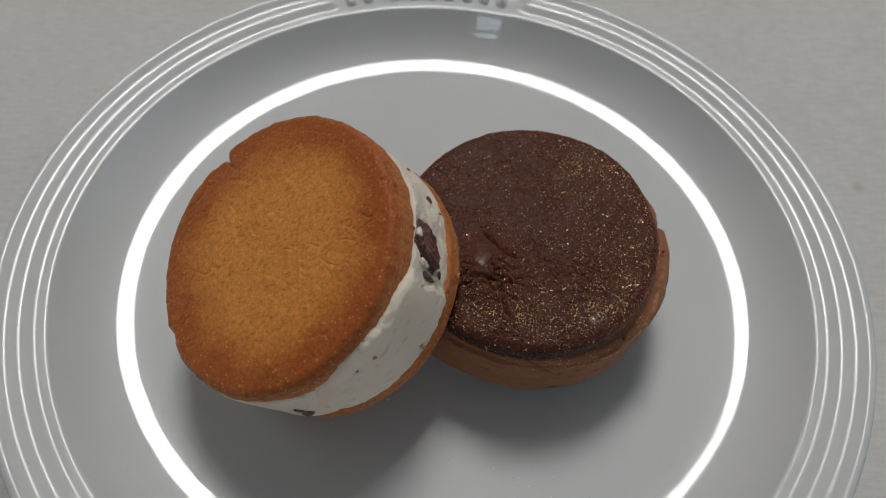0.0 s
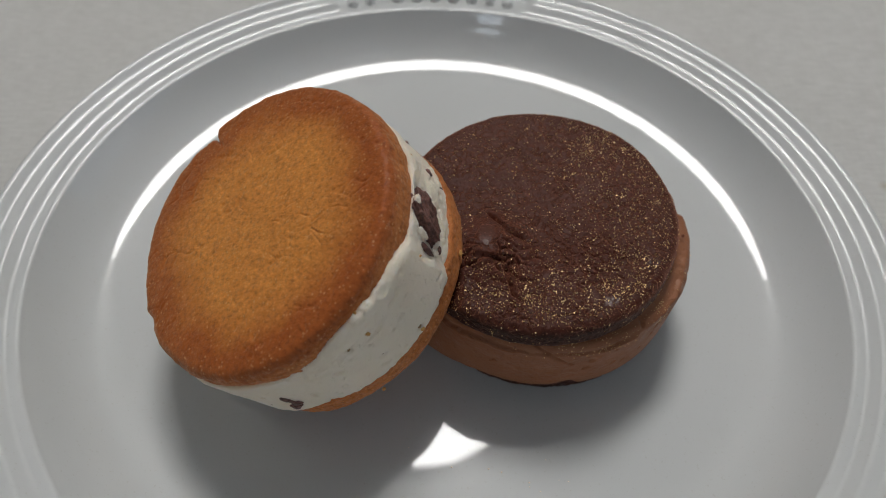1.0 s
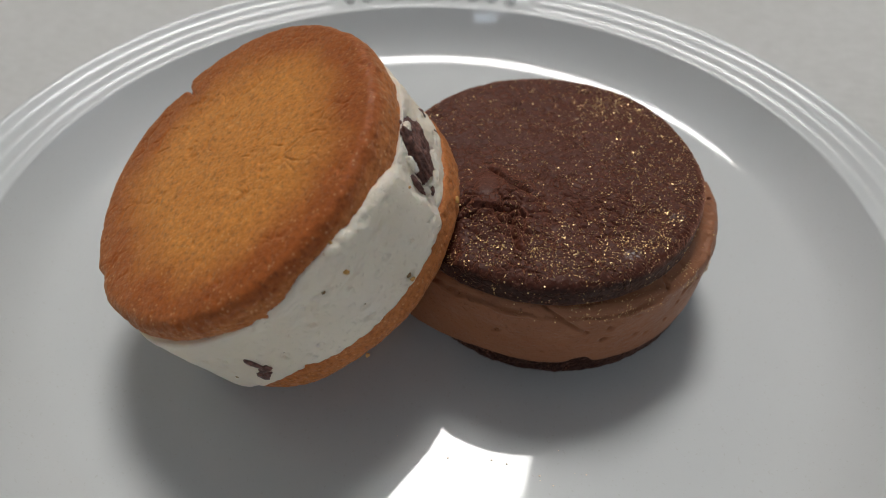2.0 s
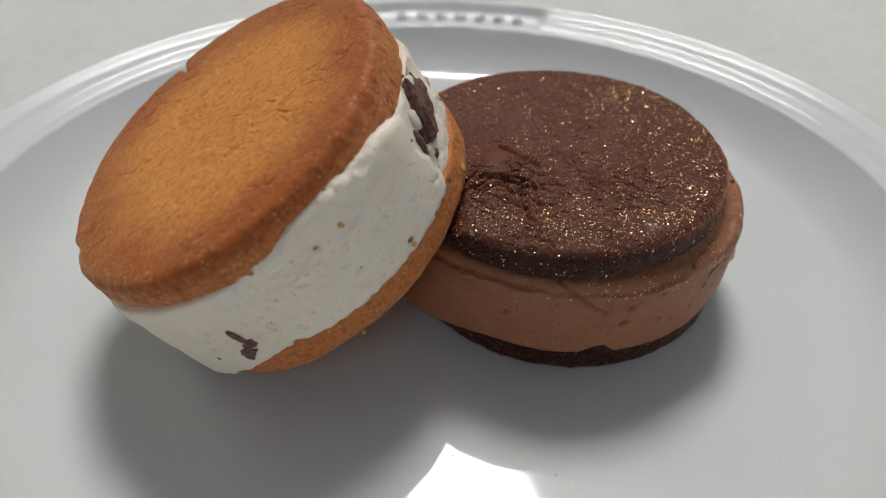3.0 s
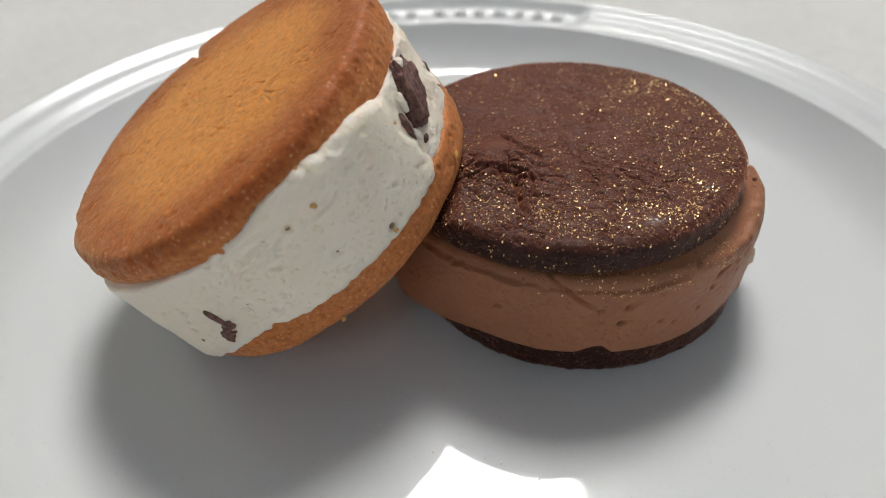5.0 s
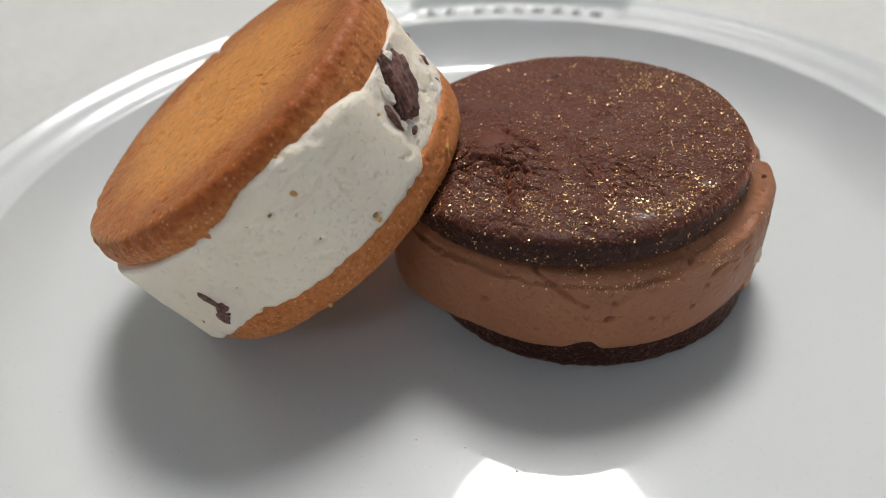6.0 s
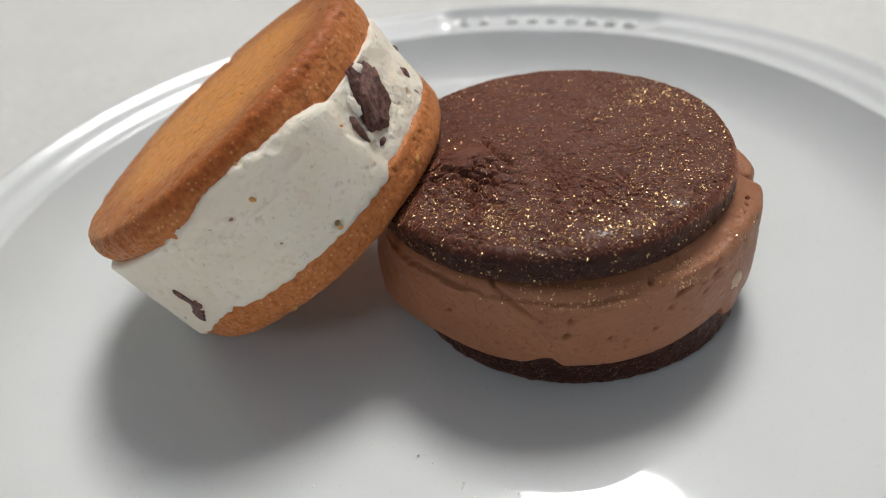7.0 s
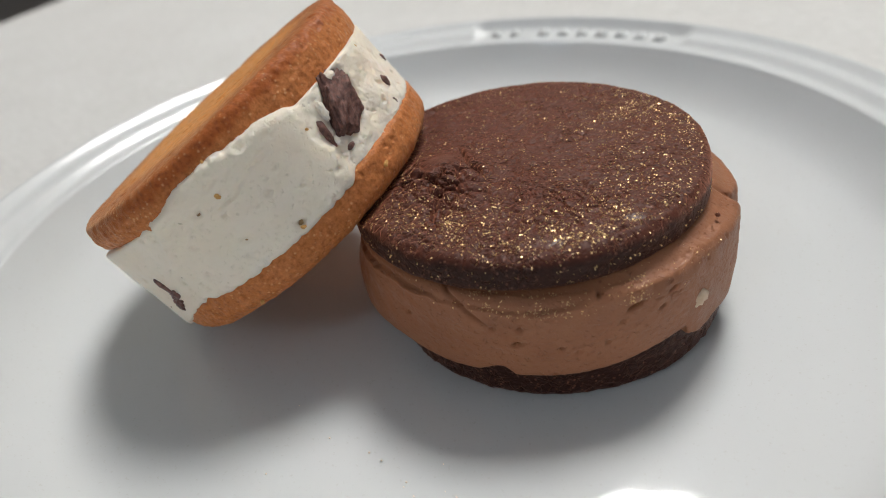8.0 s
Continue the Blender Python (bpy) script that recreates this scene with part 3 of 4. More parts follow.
# leaning vanilla sandwich: its own axes, and the middle of its underside
AXIS = Vector((-0.4999, -0.1869, 0.8457)).normalized()
EX = Vector((0, 1, 0)).cross(AXIS).normalized()
EY = AXIS.cross(EX)
TALL = 29.0
TOP = Vector((-37.4, -21.7, 52.0))
BASE = TOP - AXIS * TALL
V_POSE = Matrix.Translation(BASE / 1000) @ Matrix((EX, EY, AXIS)).transposed().to_4x4()
vanilla = tagged(new("ice_cream_sandwich"), "golden butter biscuit sandwich with vanilla ice cream, leaning on another", "ice cream sandwich", "ice cream sandwiches")
vanilla.matrix_basis = V_POSE


def angle_noise(deg, size, seed, reach=33.0):
    a = np.radians(deg)
    return fbm(np.stack([reach * np.cos(a), reach * np.sin(a), np.full_like(a, seed * 11.0)], 1), size, 3, seed)


def v_top_outline(deg):
    r = 32.5 + 0.8 * np.cos(np.radians(deg - 150)) + 0.5 * np.cos(np.radians(2 * (deg - 105))) + 0.45 * angle_noise(deg, 9, 3) + 0.27 * angle_noise(deg, 2.2, 4)
    r -= 0.5 * bump_at(deg, -50, 30)
    d = (deg - 116.5 + 180) % 360 - 180
    return r - np.where(d > 0, 2.6 * np.exp(-d / 5.5), 0.3 * np.exp(d / 0.8)) - 0.8 * bump_at(deg, 205, 3)


def v_top_face(x, y):
    r = np.hypot(x, y)
    return TALL + 0.5 * (1 - (r / 31) ** 2) + 0.08 * np.exp(-((r - 27) / 4) ** 2)


P = slab(v_top_outline, v_top_face, lambda x, y: 0 * x + 20.6 + 0.6 * np.sin(np.arctan2(y, x) * 3 + 1) + 2.0 * bump_at(np.degrees(np.arctan2(y, x)), -108, 36) - 0.9 * bump_at(np.degrees(np.arctan2(y, x)), 5, 25), 2.0, 1.5, 760, 90, 30, 8,
         lambda deg, u: 0.25 * np.sin(np.pi * u) + 0 * deg)


def v_top_relief(p, n):
    side = 1 - smooth(0.5, 0.85, n[:, 2])
    r = np.hypot(p[:, 0], p[:, 1])
    out = 0.32 * fbm(p, 13, 3, 21) + (0.12 + 0.06 * side) * fbm(p, 2.6, 3, 22) + (0.06 + 0.16 * side) * fbm(p, 0.9, 3, 23, 0.65)
    holes = smooth(0.30, 0.55, fbm(p, 1.7, 2, 24)) * smooth(0.1, 0.4, fbm(p, 9, 2, 25))
    out -= 0.28 * holes + 0.20 * side * pits(p, 2.4, 0.4, 0.3, 29)
    edge, _ = cells(p * np.array([1, 1, 0.4]) + 0.5 * fbm(p, 1.5, 2, 26)[:, None], 5.2, 27)
    out -= 0.30 * (1 - smooth(0.0, 0.07, edge)) * smooth(0.12, 0.4, fbm(p, 6, 2, 28)) * (1 - side)
    # slit running in from the nick
    a = math.radians(116.5)
    along = p[:, 0] * math.cos(a) + p[:, 1] * math.sin(a)
    across = -p[:, 0] * math.sin(a) + p[:, 1] * math.cos(a) - 0.5 * np.sin(along * 0.9)
    out -= 1.2 * np.exp(-(across / 0.4) ** 2) * smooth(25, 31, along) * (n[:, 2] > 0)
    return out


slab_object("top_biscuit", shaped(P, v_top_relief), BUTTER, vanilla, "golden baked butter biscuit, browner towards its edge")

P = slab(lambda deg: 32.6 - 0.7 * np.cos(np.radians(deg)) + 0.35 * angle_noise(deg, 8, 31) + 0.15 * angle_noise(deg, 2, 32), lambda x, y: 0 * x + 7.6, lambda x, y: 0 * x, 1.4, 3.2, 760, 20, 26, 14)


def biscuit_side(seed, coarse=0.2):
    def relief(p, n):
        return 0.25 * fbm(p, 11, 3, seed) + coarse * fbm(p, 2.2, 3, seed + 1) + 0.17 * fbm(p, 0.9, 3, seed + 2, 0.65) - 0.2 * pits(p, 2.2, 0.4, 0.3, seed + 3)
    return relief


slab_object("bottom_biscuit", shaped(P, biscuit_side(41, 0.12)) + np.array([0.6, 0, 0]), BUTTER, vanilla, "golden baked butter biscuit with crumbly edge")


def lip(deg):
    """1 where the ice cream is squeezed out over the biscuit's side."""
    d = (deg + 180) % 360 - 180
    return smooth(-102, -62, d) * (1 - smooth(-46, -20, d))


def v_cream_outline(deg):
    return 32.2 + 1.3 * bump_at(deg, -128, 34) + 1.2 * bump_at(deg, 180, 40) + 0.15 * angle_noise(deg, 6, 51)


def v_cream_top(x, y):
    deg = np.degrees(np.arctan2(y, x))
    return 21.6 + 1.5 * smooth(-145, -115, deg) * (1 - smooth(-34, -20, deg)) + 1.6 * bump_at(deg, -54, 15) + 0.5 * lip(deg) * angle_noise(deg, 3.5, 52)


def v_cream_low(x, y):
    """The lower edge of the ice cream, which hangs over the biscuit where the sandwich stands on the plate."""
    deg = np.degrees(np.arctan2(y, x))
    hang = 1 - smooth(44, 88, np.abs((deg + 172 + 180) % 360 - 180))
    return 6.7 + 0.6 * angle_noise(deg, 3, 53) + 0.3 * angle_noise(deg, 1.1, 54) - 4.6 * hang


P = slab(v_cream_outline, v_cream_top, v_cream_low, 0.7, 0.8, 820, 6, 72, 6)
CHUNK = (-7.8, 16.1)


def v_cream_relief(p, n):
    deg = np.degrees(np.arctan2(p[:, 1], p[:, 0]))
    side = 1 - smooth(0.5, 0.9, np.abs(n[:, 2]))
    d = (deg + 180) % 360 - 180
    s0, h0 = (d - CHUNK[0]) * math.radians(1) * 32.5, p[:, 2] - CHUNK[1]
    s, h = s0 * 0.74 - h0 * 0.67, s0 * 0.67 + h0 * 0.74
    torn_d = d + 3.0 * fbm(p, 4, 3, 68)
    torn = smooth(-23.5, -19.5, torn_d) * (1 - smooth(16, 40, d))
    out = 0.28 * fbm(p, 7, 3, 61) * side + 0.10 * fbm(p, 3.4, 3, 69) * side + 0.09 * fbm(p, 1.1, 4, 62, 0.6)
    out += 0.95 * smooth(-96, -62, d) * (1 - smooth(-24.0, -19.8, torn_d))
    out += torn * side * (0.8 * fbm(p, 4.0, 4, 63, 0.6) - 0.2)
    out -= 2.1 * np.exp(-((s / 4.2) ** 2 + (h / 6.3) ** 2) ** 1.5) * side
    out += 0.35 * np.exp(-((np.hypot(s / 4.4, h / 6.6) - 1) / 0.22) ** 2) * side * torn
    # drag lines under the squeezed lip
    out -= 0.45 * side * lip(deg) * smooth(0.10, 0.5, fbm(p * np.array([1, 1, 3.2]), 5, 3, 64)) * smooth(15, 19, p[:, 2])
    for pd, pz, w, deep in ((-58.4, 11.9, 0.75, 0.9), (-72.3, 16.2, 0.9, 0.7), (-62.4, 19.9, 0.7, 0.8), (-64.6, 18.0, 0.6, 0.6), (-43.8, 7.9, 0.8, 1.0), (-81.8, 10.3, 0.55, 0.7), (-86.9, 13.1, 0.6, 0.6), (-79.0, 19.2, 0.9, 0.4),
                           (-70.0, 20.4, 1.1, 0.4), (-38.0, 17.5, 0.5, 0.5), (-25.3, 9.7, 0.6, 0.6), (-49.0, 15.0, 0.45, 0.5), (-32.1, 21.6, 0.8, 0.6), (-52.5, 22.9, 0.6, 0.5), (-36.0, 12.4, 0.5, 0.5), (-113.5, 8.4, 0.7, 0.6)):
        out -= deep * np.exp(-(((d - pd) * 0.57 + 0.3 * (p[:, 2] - pz)) / w) ** 2 - ((p[:, 2] - pz) / (w * 0.7)) ** 2) * (0.7 + 0.6 * fbm(p, 1.0, 2, 67))
    # air pits
    wavy = p + 0.35 * np.stack([fbm(p, 1.3, 2, 72), fbm(p, 1.3, 2, 73), fbm(p, 1.3, 2, 74)], 1)
    out -= 0.55 * side * pits(wavy, 3.0, 0.4, 0.28, 75) + 0.25 * side * pits(wavy, 1.5, 0.3, 0.30, 76)
    out += 0.5 * lip(deg) * fbm(p, 2.2, 3, 66) * smooth(21.5, 23.5, p[:, 2])
    # hollow dragged out under the lip
    out -= 0.55 * side * smooth(-97, -88, d) * (1 - smooth(-72, -60, d)) * np.exp(-((p[:, 2] - 20.6 + 0.5 * fbm(p, 4, 2, 77)) / 1.1) ** 2) * (0.7 + 0.8 * fbm(p, 2.2, 3, 78))
    # fold where the squeezed part begins
    out -= 0.35 * side * np.exp(-((d + 82 - (p[:, 2] - 20) * 1.0) / 1.3) ** 2) * smooth(14, 20, p[:, 2])
    return out


cream = slab_object("cream_filling", shaped(P, v_cream_relief), VANILLA, vanilla, "firm off-white vanilla ice cream with torn edge")
for angle, z, size, turn, sink, seed in ((-7.7, 16.0, (4.4, 6.6, 2.3), -38, 1.15, 3), (-19.5, 15.1, (0.9, 2.5, 0.8), -6, 0.4, 5), (-16.5, 10.4, (1.1, 0.5, 0.45), 6, 0.3, 6), (16.2, 12.1, (0.85, 1.2, 0.55), 24, 0.3, 7),
                                         (32.5, 13.9, (0.45, 1.1, 0.4), 20, 0.2, 8), (11.5, 8.7, (0.4, 0.8, 0.3), -10, 0.15, 9), (-98.0, 13.4, (0.6, 2.4, 0.5), 12, 0.05, 12), (-97.6, 10.9, (1.6, 1.1, 0.6), 24, 0.05, 13),
                                         (-100.6, 9.0, (1.9, 1.3, 0.7), 30, 0.05, 11)):
    big = size[1] > 3
    chip = part("chocolate_chip", shard(size, seed) if big else blob(size, seed, 0.45, 2, 0.3), CHIP, cream, "broken dark chocolate chip")
    chip.matrix_basis = on_side(angle, z, float(v_cream_outline(np.array([float(angle)]))[0]), turn, sink)

for angle, z, size, turn, seed in ((-15.5, 17.8, (0.7, 1.7, 0.5), -14, 41), (-5.2, 20.8, (1.3, 0.9, 0.6), -20, 42), (-18.6, 12.6, (0.6, 1.2, 0.5), -8, 43)):
    smear = part("cream_smear", blob(size, seed, 0.6, 3, 0.2), VANILLA, cream, "ragged scrap of vanilla ice cream")
    smear.matrix_basis = on_side(angle, z, 33.2, turn, 0.85)

TOFFEE = make_plain("toffee", (0.30, 0.17, 0.07), (0.46, 0.30, 0.14), 0.7, 0.5, 0.4, 0.1)
for angle, z, size, turn, seed in ((-43.8, 7.9, (0.6, 0.45, 0.3), 30, 51), (-113.8, 7.9, (0.6, 0.5, 0.3), 0, 52), (-58.4, 11.8, (0.35, 0.6, 0.25), 20, 53), (-63.0, 19.8, (0.5, 0.3, 0.2), 15, 54), (-86.9, 13.0, (0.35, 0.4, 0.2), 0, 55), (-81.8, 10.2, (0.3, 0.45, 0.2), 0, 56)):
    fleck = part("toffee_fleck", blob(size, seed, 0.4, 1, 0.3), TOFFEE, cream, "tiny toffee fleck in the ice cream")
    fleck.matrix_basis = on_side(angle, z, float(v_cream_outline(np.array([float(angle)]))[0]) + 0.75 * float(smooth(-96, -62, angle)), turn, 0.45)

CRUMB = make_plain("golden_crumb", (0.62, 0.30, 0.08), (0.75, 0.45, 0.16), 0.8, 0.6, 0.3, 0.1)
for angle, z, radius, size, seed in ((-13.0, 4.0, 33.1, 0.6, 1), (-71.0, 1.6, 32.6, 0.5, 2), (-51.0, 25.4, 32.0, 0.4, 3), (-54.5, 24.9, 32.2, 0.32, 4), (15.0, 20.0, 32.0, 0.9, 5), (-54.4, 20.2, 33.25, 0.6, 6), (-44.0, 7.2, 33.1, 0.5, 7), (-23.8, 17.9, 33.1, 0.35, 8)):
    c = part("crumb", blob((size, size * 0.7, size * 0.6), 100 + seed, 0.5, 2), CRUMB, vanilla, "loose golden biscuit crumb")
    c.matrix_basis = on_side(angle, z, radius, 20 * seed)
    if seed == 1:
        # the lens is focused where the two sandwiches meet
        cam.data.dof.use_dof, cam.data.dof.focus_object, cam.data.dof.aperture_fstop = True, c, 14.0

# flat chocolate sandwich
FUDGE = make_plain("pale_fudge", (0.62, 0.44, 0.29), (0.72, 0.55, 0.39), 1.2, 0.55, 0.3, 0.15)
C_BASE = np.array([22.5, -5.5, 9.5])
cocoa = tagged(new("ice_cream_sandwich"), "dark cocoa biscuit sandwich with chocolate ice cream, dusted with gold", "ice cream sandwich", "ice cream sandwiches")
cocoa.location = C_BASE / 1000


def pressed(P):
    """Keeps the chocolate sandwich under the vanilla one, which leans on it."""
    w = P.reshape(-1, 3) + C_BASE
    d = w - np.array(BASE)
    n = np.array(AXIS)
    high = d @ n
    reach = np.linalg.norm(d - high[:, None] * n, axis=1)
    over = np.clip(high + 0.35, 0, 6) * (1 - smooth(33.2, 34.2, reach))
    w[:, 2] -= over / n[2]
    return (w - C_BASE).reshape(P.shape)


def c_shift(P, dx, dy):
    return P + np.array([dx, dy, 0.0])


P = slab(lambda deg: 32.8 + 0.3 * angle_noise(deg, 9, 71) + 0.12 * angle_noise(deg, 2, 72), lambda x, y: 0 * x + 10.0, lambda x, y: 0 * x, 1.5, 1.9, 640, 16, 22, 14)
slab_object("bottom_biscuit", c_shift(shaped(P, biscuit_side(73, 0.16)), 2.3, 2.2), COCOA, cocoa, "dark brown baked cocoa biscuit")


def c_cream_outline(deg):
    d = (deg + 180) % 360 - 180
    r = 34.5 + 0.25 * np.cos(np.radians(2 * d)) + 0.2 * angle_noise(deg, 9, 81)
    return r + 0.9 * smooth(9.6, 18, d) * (1 - smooth(45, 80, d)) - 0.6 * smooth(8.6, 9.6, d) * (1 - smooth(12, 20, d)) + 0.7 * smooth(-14, 4, d) * (1 - smooth(7.0, 9.0, d)) - 0.6 * smooth(100, 150, d) + 0.1 * smooth(100, 140, -d)


def c_cream_bottom(x, y):
    d = np.degrees(np.arctan2(y, x))
    low = 8.0 + 0.22 * angle_noise(d, 6, 82) + 0.15 * angle_noise(d, 1.5, 83) + 1.5 * smooth(-90, -81.5, d) * (1 - smooth(-81, -77, d)) + 0.5 * bump_at(d, -114, 8)
    return low + 2.3 * smooth(-62, -28, d) * (1 - smooth(-27.5, -25, d)) - 1.4 * smooth(-27, -20, d) * (1 - smooth(10, 30, d)) - 1.5 * smooth(125, 150, -d)


P = slab(c_cream_outline, lambda x, y: 25.6 - 0.62 * np.clip(np.hypot(x, y) - 30.3, 0, 5), c_cream_bottom, 1.7, 0.7, 760, 24, 66, 8, lambda deg, u: 0.35 * np.sin(np.pi * u) + 0 * deg)


def c_cream_relief(p, n):
    d = np.degrees(np.arctan2(p[:, 1], p[:, 0]))
    side = 1 - smooth(0.3, 0.9, np.abs(n[:, 2]))
    z = p[:, 2]
    out = 0.22 * fbm(p, 9, 3, 91) + 0.08 * fbm(p, 1.6, 3, 92) + 0.12 * smooth(-130, -100, d) * smooth(10, 13, z) * (1 - smooth(20, 22, z)) * fbm(p, 1.0, 3, 90, 0.65)
    front = smooth(-130, -60, d) * (1 - smooth(20, 60, d))
    grainy = smooth(0.0, 0.35, fbm(p, 8, 2, 97)) * smooth(11.5, 13, z) * (1 - smooth(20.5, 21.5, z))
    out -= side * front * (0.40 * pits(p, 1.2, 0.35, 0.3, 93) * (0.3 + 0.7 * grainy) + 0.4 * pits(p, 2.4, 0.35, 0.2, 88))
    out -= 0.35 * side * smooth(0.34, 0.5, fbm(p * np.array([1, 1, 2.0]), 1.2, 3, 94)) * bump_at(d, -32, 12) * smooth(17, 20, z)
    for pd, pz, w, h, deep in ((-45.2, 20.3, 1.15, 0.32, 1.5), (-54.5, 23.6, 0.42, 0.42, 1.3), (-44.5, 25.0, 0.36, 0.34, 0.6), (-84.6, 24.6, 0.36, 0.33, 0.8), (-76.5, 15.2, 0.62, 0.42, 1.2), (-75.5, 18.6, 0.42, 0.38, 0.8), (-34.1, 21.0, 0.85, 0.35, 0.9),
                               (-37.1, 18.2, 0.55, 0.35, 0.7), (-52.7, 14.3, 0.34, 0.32, 0.7), (-48.8, 17.9, 0.4, 0.34, 0.7), (-64.9, 14.3, 0.36, 0.32, 0.7), (-110.3, 16.1, 0.42, 0.36, 0.7), (-60.5, 13.2, 0.42, 0.36, 0.6), (-82.8, 18.2, 0.36, 0.36, 0.6)):
        along = (d - pd) * 0.61
        out -= 1.15 * deep * np.exp(-(along / w) ** 2 - ((z - pz - 0.35 * along) / h) ** 2)
    # broken shoulder line
    ledge = 21.7 + 1.9 * smooth(-74, -42, d) + 0.6 * smooth(-40, -20, d) + 0.6 * bump_at(d, -115, 12) + 0.5 * fbm(p, 4, 3, 95) + 0.4 * fbm(p, 1.2, 2, 99)
    proud = smooth(-150, -128, d) * (1 - smooth(-12, 4, d)) * (0.45 + 0.55 * smooth(-0.25, 0.2, fbm(p, 6, 2, 96)))
    out += 0.75 * proud * (1 - smooth(-0.15, 0.25, z - ledge)) * smooth(-7, -1, z - ledge)
    out += 0.24 * proud * np.exp(-((z - ledge + 0.3) / 0.28) ** 2) * (0.6 + 0.8 * fbm(p, 1.5, 3, 89))
    out -= 0.22 * proud * np.exp(-((z - ledge - 0.35) / 0.25) ** 2) * smooth(0.0, 0.3, fbm(p, 5, 2, 98))
    # swollen low down beside the leaning sandwich
    out += 1.6 * side * bump_at(d, -153, 24) * (1 - smooth(12, 20, z))
    # slanting crease and the slit where two scoops meet
    out -= 0.8 * np.exp(-((d + 93 - (22.5 - z) * 2.2) / 0.9) ** 2) * smooth(17.5, 20, z)
    out -= 1.7 * np.exp(-((d - 9.3 - 0.5 * np.sin(z)) / 1.0) ** 2) * smooth(9, 14, z) * (0.35 + 0.65 * side)
    return out


P = shaped(P, c_cream_relief)
c_cream_P = pressed(c_shift(P, 1.2, 0.6))
c_cream = slab_object("cream_filling", c_cream_P, CHOCOLATE, cocoa, "milk-brown chocolate ice cream with small air holes")
lump = part("lump", blob((2.1, 1.7, 1.2), 21, 0.4, 2, 0.2), FUDGE, c_cream, "pale lump in the ice cream")
lump.matrix_basis = Matrix.Translation((0.0012, 0.0006, 0)) @ on_side(-21.5, 14.6, 34.9, 10, 0.55)


def c_top_outline(deg):
    return 32.5 + 0.5 * np.cos(np.radians(2 * (deg - 80))) + 0.4 * angle_noise(deg, 12, 101) + 0.16 * angle_noise(deg, 2.4, 102) - 0.9 * bump_at(deg, 128, 38) + 0.6 * bump_at(deg, 5, 32) + 1.1 * bump_at(deg, 46, 20)


def c_top_face(x, y):
    r = np.hypot(x, y)
    lump = np.exp(-(((x + 11.5) / 7.2) ** 2 + ((y + 12.5) / 7.2) ** 2))
    return 31.4 + 0.028 * y + 0.5 * (1 - (r / 31) ** 2) + 2.9 * lump


P = slab(c_top_outline, c_top_face, lambda x, y: 0 * x + 25.0, 2.2, 1.2, 760, 150, 24, 8)


def c_top_relief(p, n):
    up = smooth(0.5, 0.85, n[:, 2])
    x, y = p[:, 0], p[:, 1]
    drift = np.stack([fbm(p, 4, 3, 114), fbm(p, 4, 3, 115), 0 * x], 1)
    wx, wy = x + 1.6 * drift[:, 0], y + 1.6 * drift[:, 1]
    skin = np.exp(-(((wx + 12.2) / 2.6) ** 2 + ((wy + 9.5) / 5.4) ** 2) ** 2)
    crumble = np.exp(-(((wx + 10.0) / 10.0) ** 2 + ((wy + 16.0) / 6.5) ** 2) ** 2) * (1 - skin)
    around = np.exp(-(((wx + 10.5) / 11.0) ** 2 + ((wy + 14.0) / 12.0) ** 2) ** 2) * (1 - skin)
    out = 0.25 * fbm(p, 12, 3, 111) + (1 - 0.85 * skin) * (0.15 * fbm(p, 2.4, 3, 112) + 0.08 * fbm(p, 1.0, 3, 113) - 0.16 * pits(p, 1.6, 0.4, 0.28, 122))
    warp = p * np.array([1, 1, 0.3]) + drift * 1.7
    # broken, crumbling part of the lump: chunks with deep gaps
    edge, ident = cells((p * np.array([0.9, 1.05, 0.3]) + drift * 0.9), 3.1, 116)
    shown = 0.25 + 0.75 * smooth(-0.35, 0.05, fbm(p, 4, 2, 119))
    out += up * crumble * (0.28 * (ident - 0.5) + 0.36 * smooth(0.0, 0.5, edge) - 0.8 * shown * (1 - smooth(0.02, 0.13, edge)))
    edge, ident = cells(warp, 1.5, 120)
    out += up * around * (0.08 * (ident - 0.5) - 0.14 * (1 - smooth(0.0, 0.14, edge)))
    # two long fissures from the top of the lump
    for x0, y0, x1, y1, deep in ((-12.0, -2.6, -3.2, -11.4, 1.1), (-16.5, -15.0, -9.5, -16.6, 0.5), (-8.5, -17.5, -7.0, -25.0, 0.8)):
        length = math.hypot(x1 - x0, y1 - y0)
        ux, uy = (x1 - x0) / length, (y1 - y0) / length
        along = (x - x0) * ux + (y - y0) * uy
        across = -(x - x0) * uy + (y - y0) * ux + 1.5 * drift[:, 0]
        out -= up * deep * np.exp(-(across / 0.36) ** 2) * smooth(-0.5, 1.5, along) * (1 - smooth(length - 2, length + 0.5, along))
        out += up * 0.35 * np.exp(-((across - 1.1) / 0.6) ** 2) * smooth(-0.5, 1.5, along) * (1 - smooth(length - 2, length + 0.5, along))
    # fine crackle, most of it towards the front
    edge, ident = cells(warp, 1.7, 117)
    some = smooth(-0.05, 0.35, fbm(p, 6, 3, 118))
    front = 1 - smooth(-20, 4, y)
    out -= up * (0.22 + 0.28 * front) * some * (1 - smooth(0.0, 0.12, edge)) * (1 - skin)
    # grainy skin
    edge, ident = cells(p + 0.25 * drift, 0.85, 121)
    out += up * (0.06 + 0.05 * front) * (1 - skin) * (smooth(0.0, 0.5, edge) - 0.5 + 0.5 * (ident - 0.5))
    return out


P = shaped(P, c_top_relief)
c_top_P = pressed(c_shift(P, -1.0, -1.0))
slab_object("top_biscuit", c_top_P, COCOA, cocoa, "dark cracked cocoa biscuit")


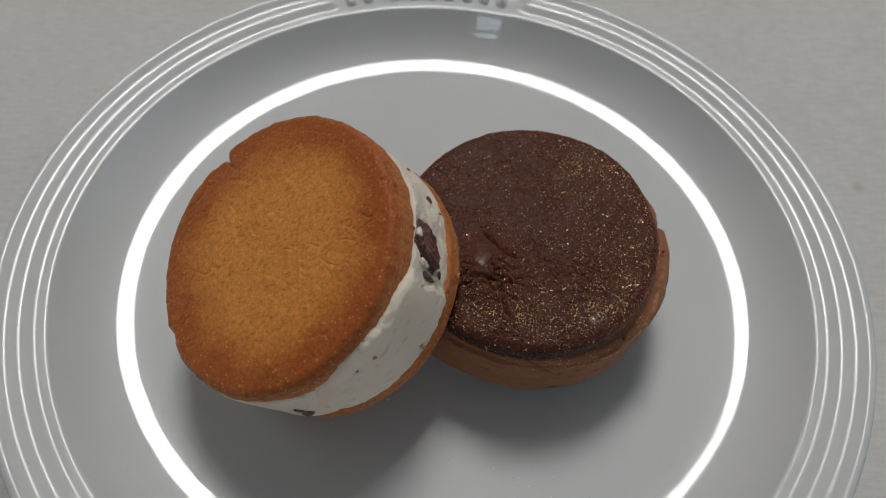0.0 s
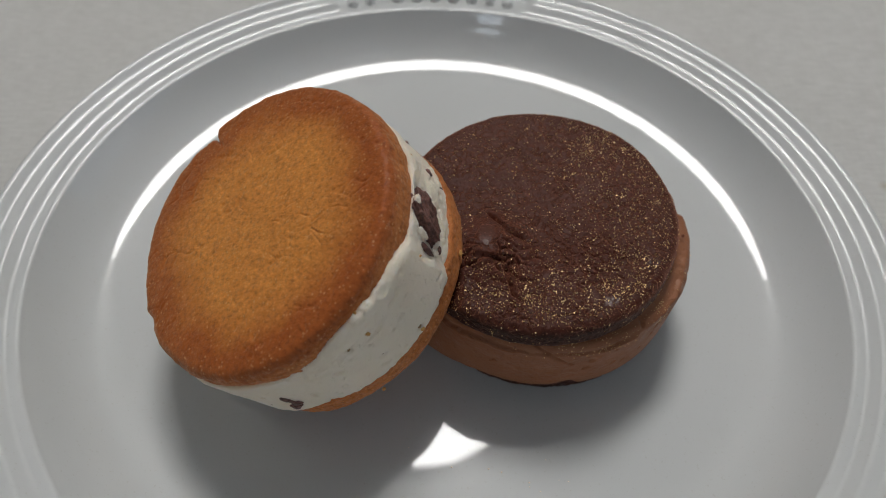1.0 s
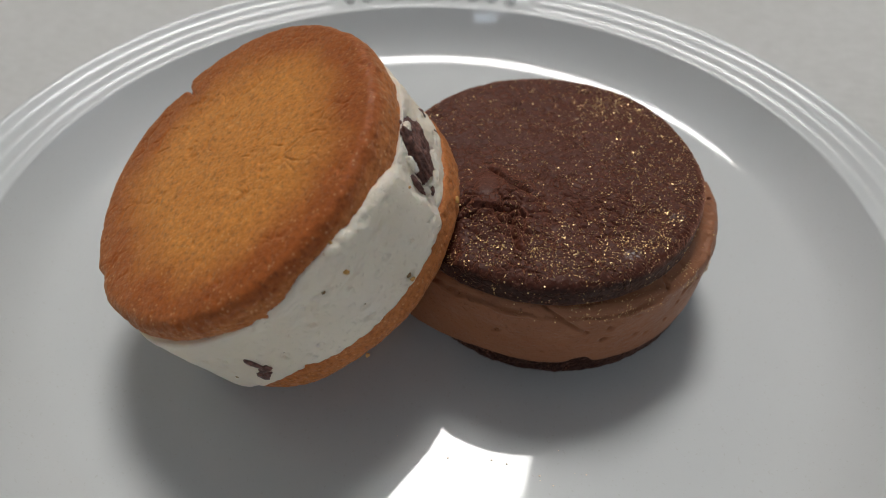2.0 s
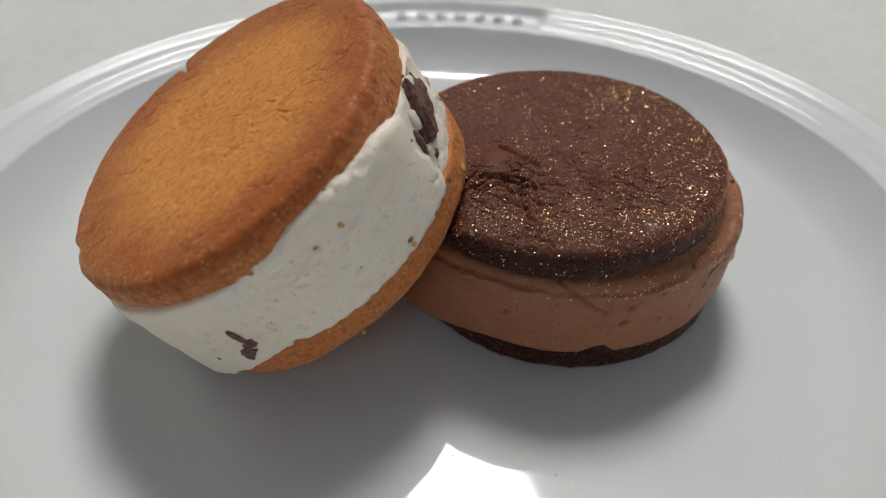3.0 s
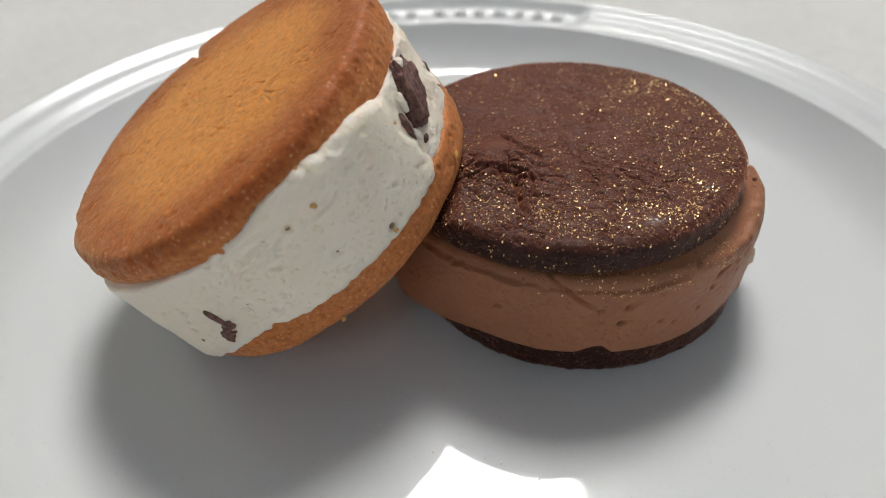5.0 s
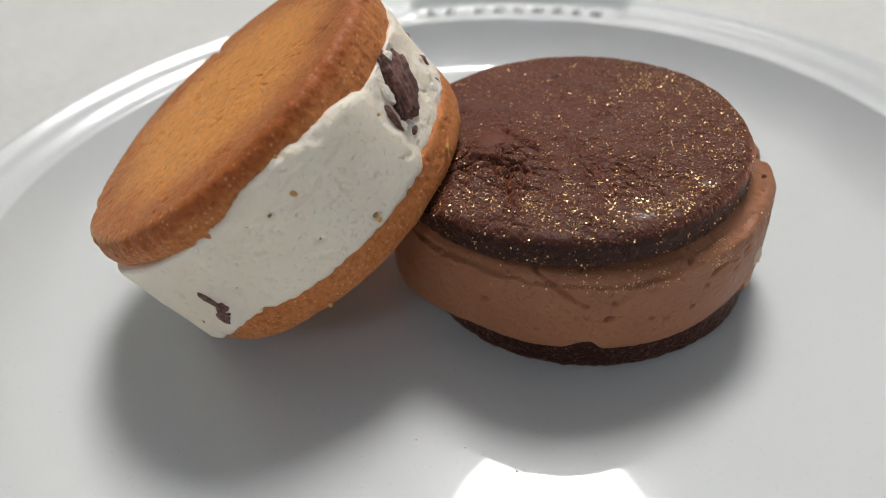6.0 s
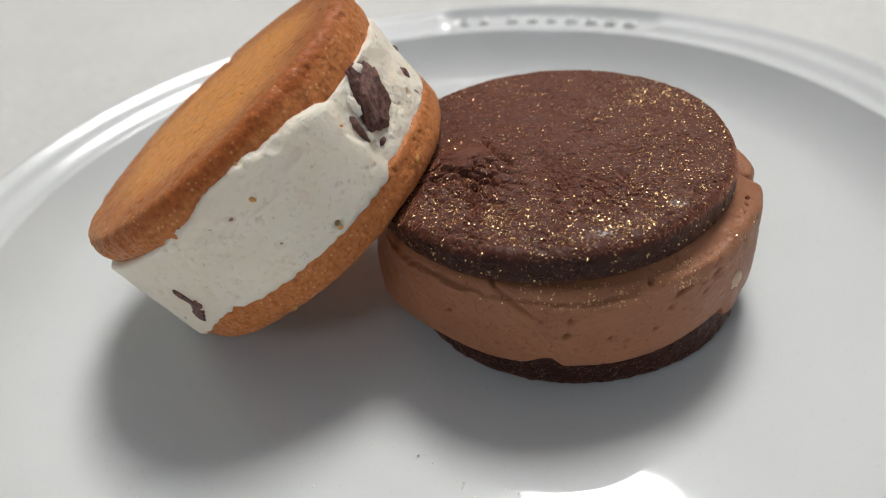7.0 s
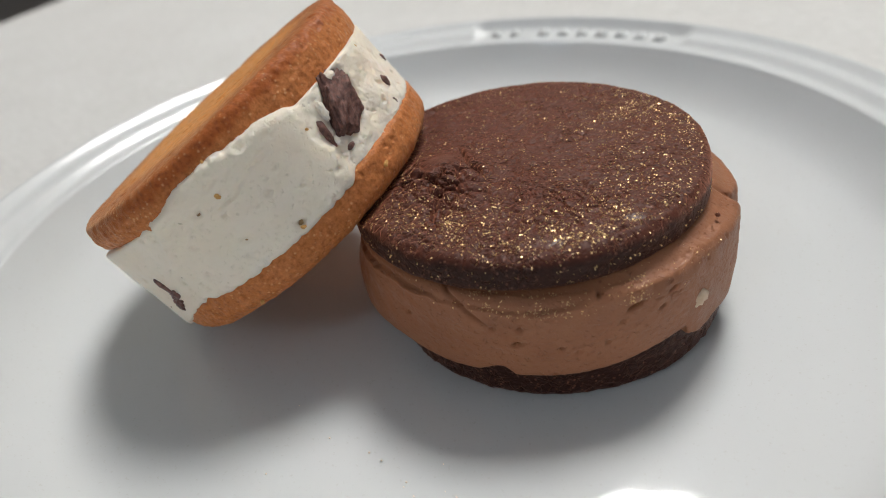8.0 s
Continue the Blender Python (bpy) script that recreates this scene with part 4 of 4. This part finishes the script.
COCOA_CRUMB = make_plain("cocoa_crumb", (0.15, 0.045, 0.022), (0.21, 0.065, 0.033), 0.8, 0.6, 0.3, 0.1)
for x, y, z, size, seed in ((33.7, -3.3, 25.3, 0.5, 61), (-2.0, -33.6, 26.3, 0.35, 64)):
    c = part("crumb", blob((size, size * 0.8, size * 0.7), seed, 0.5, 2), COCOA_CRUMB, cocoa, "loose dark cocoa crumb")
    c.matrix_basis = pose(x / 1000, y / 1000, z / 1000, 0, 0, 30 * seed)


# gold dust: loose flakes, thickest along the front and one side of the top
def flakes(points, normals, low, high, rng):
    verts, faces = [], []
    for p, n in zip(points, normals):
        n = Vector(n) + Vector(rng.normal(0, 0.42, 3))
        q = n.to_track_quat("Z", "Y").to_matrix() @ Matrix.Rotation(6.3 * rng.random(), 3, "Z")
        s = low + (high - low) * rng.random() ** 1.7
        k = int(rng.integers(4, 7))
        start = len(verts)
        for j in range(k):
            a = 2 * math.pi * (j + 0.5 * rng.random()) / k
            r = s * (0.6 + 0.6 * rng.random())
            verts.append(Vector(p) + q @ Vector((r * math.cos(a), r * 0.7 * math.sin(a), 0.06 + 0.05 * rng.random())))
        verts.append(Vector(p) + q @ Vector((0, 0, 0.02)))
        verts.append(Vector(p) + q @ Vector((0, 0, 0.10)))
        for j in range(k):
            faces.append((start + j, start + (j + 1) % k, start + k + 1))
            faces.append((start + (j + 1) % k, start + j, start + k))
    return [v[:] for v in verts], faces


rng = np.random.default_rng(12)


def scatter(P, weight, count):
    n = ring_normals(P)
    p = P.reshape(-1, 3)
    nn = n.reshape(-1, 3)
    area = np.hypot(p[:, 0], p[:, 1])
    w = np.clip(weight(p, nn), 0, None) * area
    pick = rng.choice(len(p), count, p=w / w.sum())
    return p[pick] + rng.normal(0, 0.12, (count, 3)) * np.array([1, 1, 0.1]), nn[pick]


def top_weight(p, n):
    x, y = p[:, 0], p[:, 1]
    front = np.exp(-((y + 25) / 8.5) ** 2) * smooth(-28, -16, x)
    right = 0.85 * smooth(0, 20, x) * smooth(-30, -6, y)
    back = 0.25 * np.exp(-((x - 10) / 14) ** 2 - ((y - 12) / 12) ** 2)
    patch = 0.55 + 0.7 * smooth(-0.15, 0.45, fbm(p, 3.2, 3, 131))
    skin = np.exp(-(((x + 12.2) / 3.5) ** 2 + ((y + 10.5) / 6) ** 2) ** 2)
    return (0.20 + 1.0 * front + 0.55 * right + back) * patch * (1 - skin) * (n[:, 2] > -0.2) * (0.14 + 0.86 * smooth(0.3, 0.9, n[:, 2]))


def shoulder_weight(p, n):
    d = np.degrees(np.arctan2(p[:, 1], p[:, 0]))
    return bump_at(d, -58, 30) * (p[:, 2] > 21) * (np.hypot(p[:, 0], p[:, 1]) > 31.5) * (0.2 + smooth(0, 0.5, fbm(p, 4, 2, 132)))


pa, na = scatter(c_top_P, top_weight, 5400)
pb, nb = scatter(c_cream_P, shoulder_weight, 420)
v1, f1 = flakes(pa, na, 0.085, 0.25, rng)
v2, f2 = flakes(pb, nb, 0.06, 0.22, rng)
f1 += [tuple(i + len(v1) for i in f) for f in f2]
tagged(mesh_object("gold_dust", v1 + v2, f1, GOLD, cocoa, "scattered flakes of edible gold", flat=True), kind="stuff")

# tiny pale specks modelled for glints on the plate's glaze, in front of the sandwiches
sv, sf = [], []
for _ in range(12):
    x, y, r = rng.normal(14, 16), -58 + rng.normal(0, 7), 0.10 + 0.14 * rng.random()
    o = len(sv)
    for k in range(6):
        a = 2 * math.pi * k / 6
        sv.append((x + r * math.cos(a), y + r * math.sin(a) * 0.8, 9.53))
    for k in range(6):
        a = 2 * math.pi * (k + 0.3) / 6
        sv.append((x + 0.6 * r * math.cos(a), y + 0.5 * r * math.sin(a), 9.53 + 0.7 * r))
    sf += [(o + k, o + (k + 1) % 6, o + 6 + (k + 1) % 6, o + 6 + k) for k in range(6)]
    sf.append(tuple(o + 6 + k for k in range(6)))
    sf.append(tuple(o + 5 - k for k in range(6)))
tagged(mesh_object("crumbs", sv, sf, VANILLA, None, "tiny pale specks scattered on the glossy plate"), category="crumbs", kind="stuff")
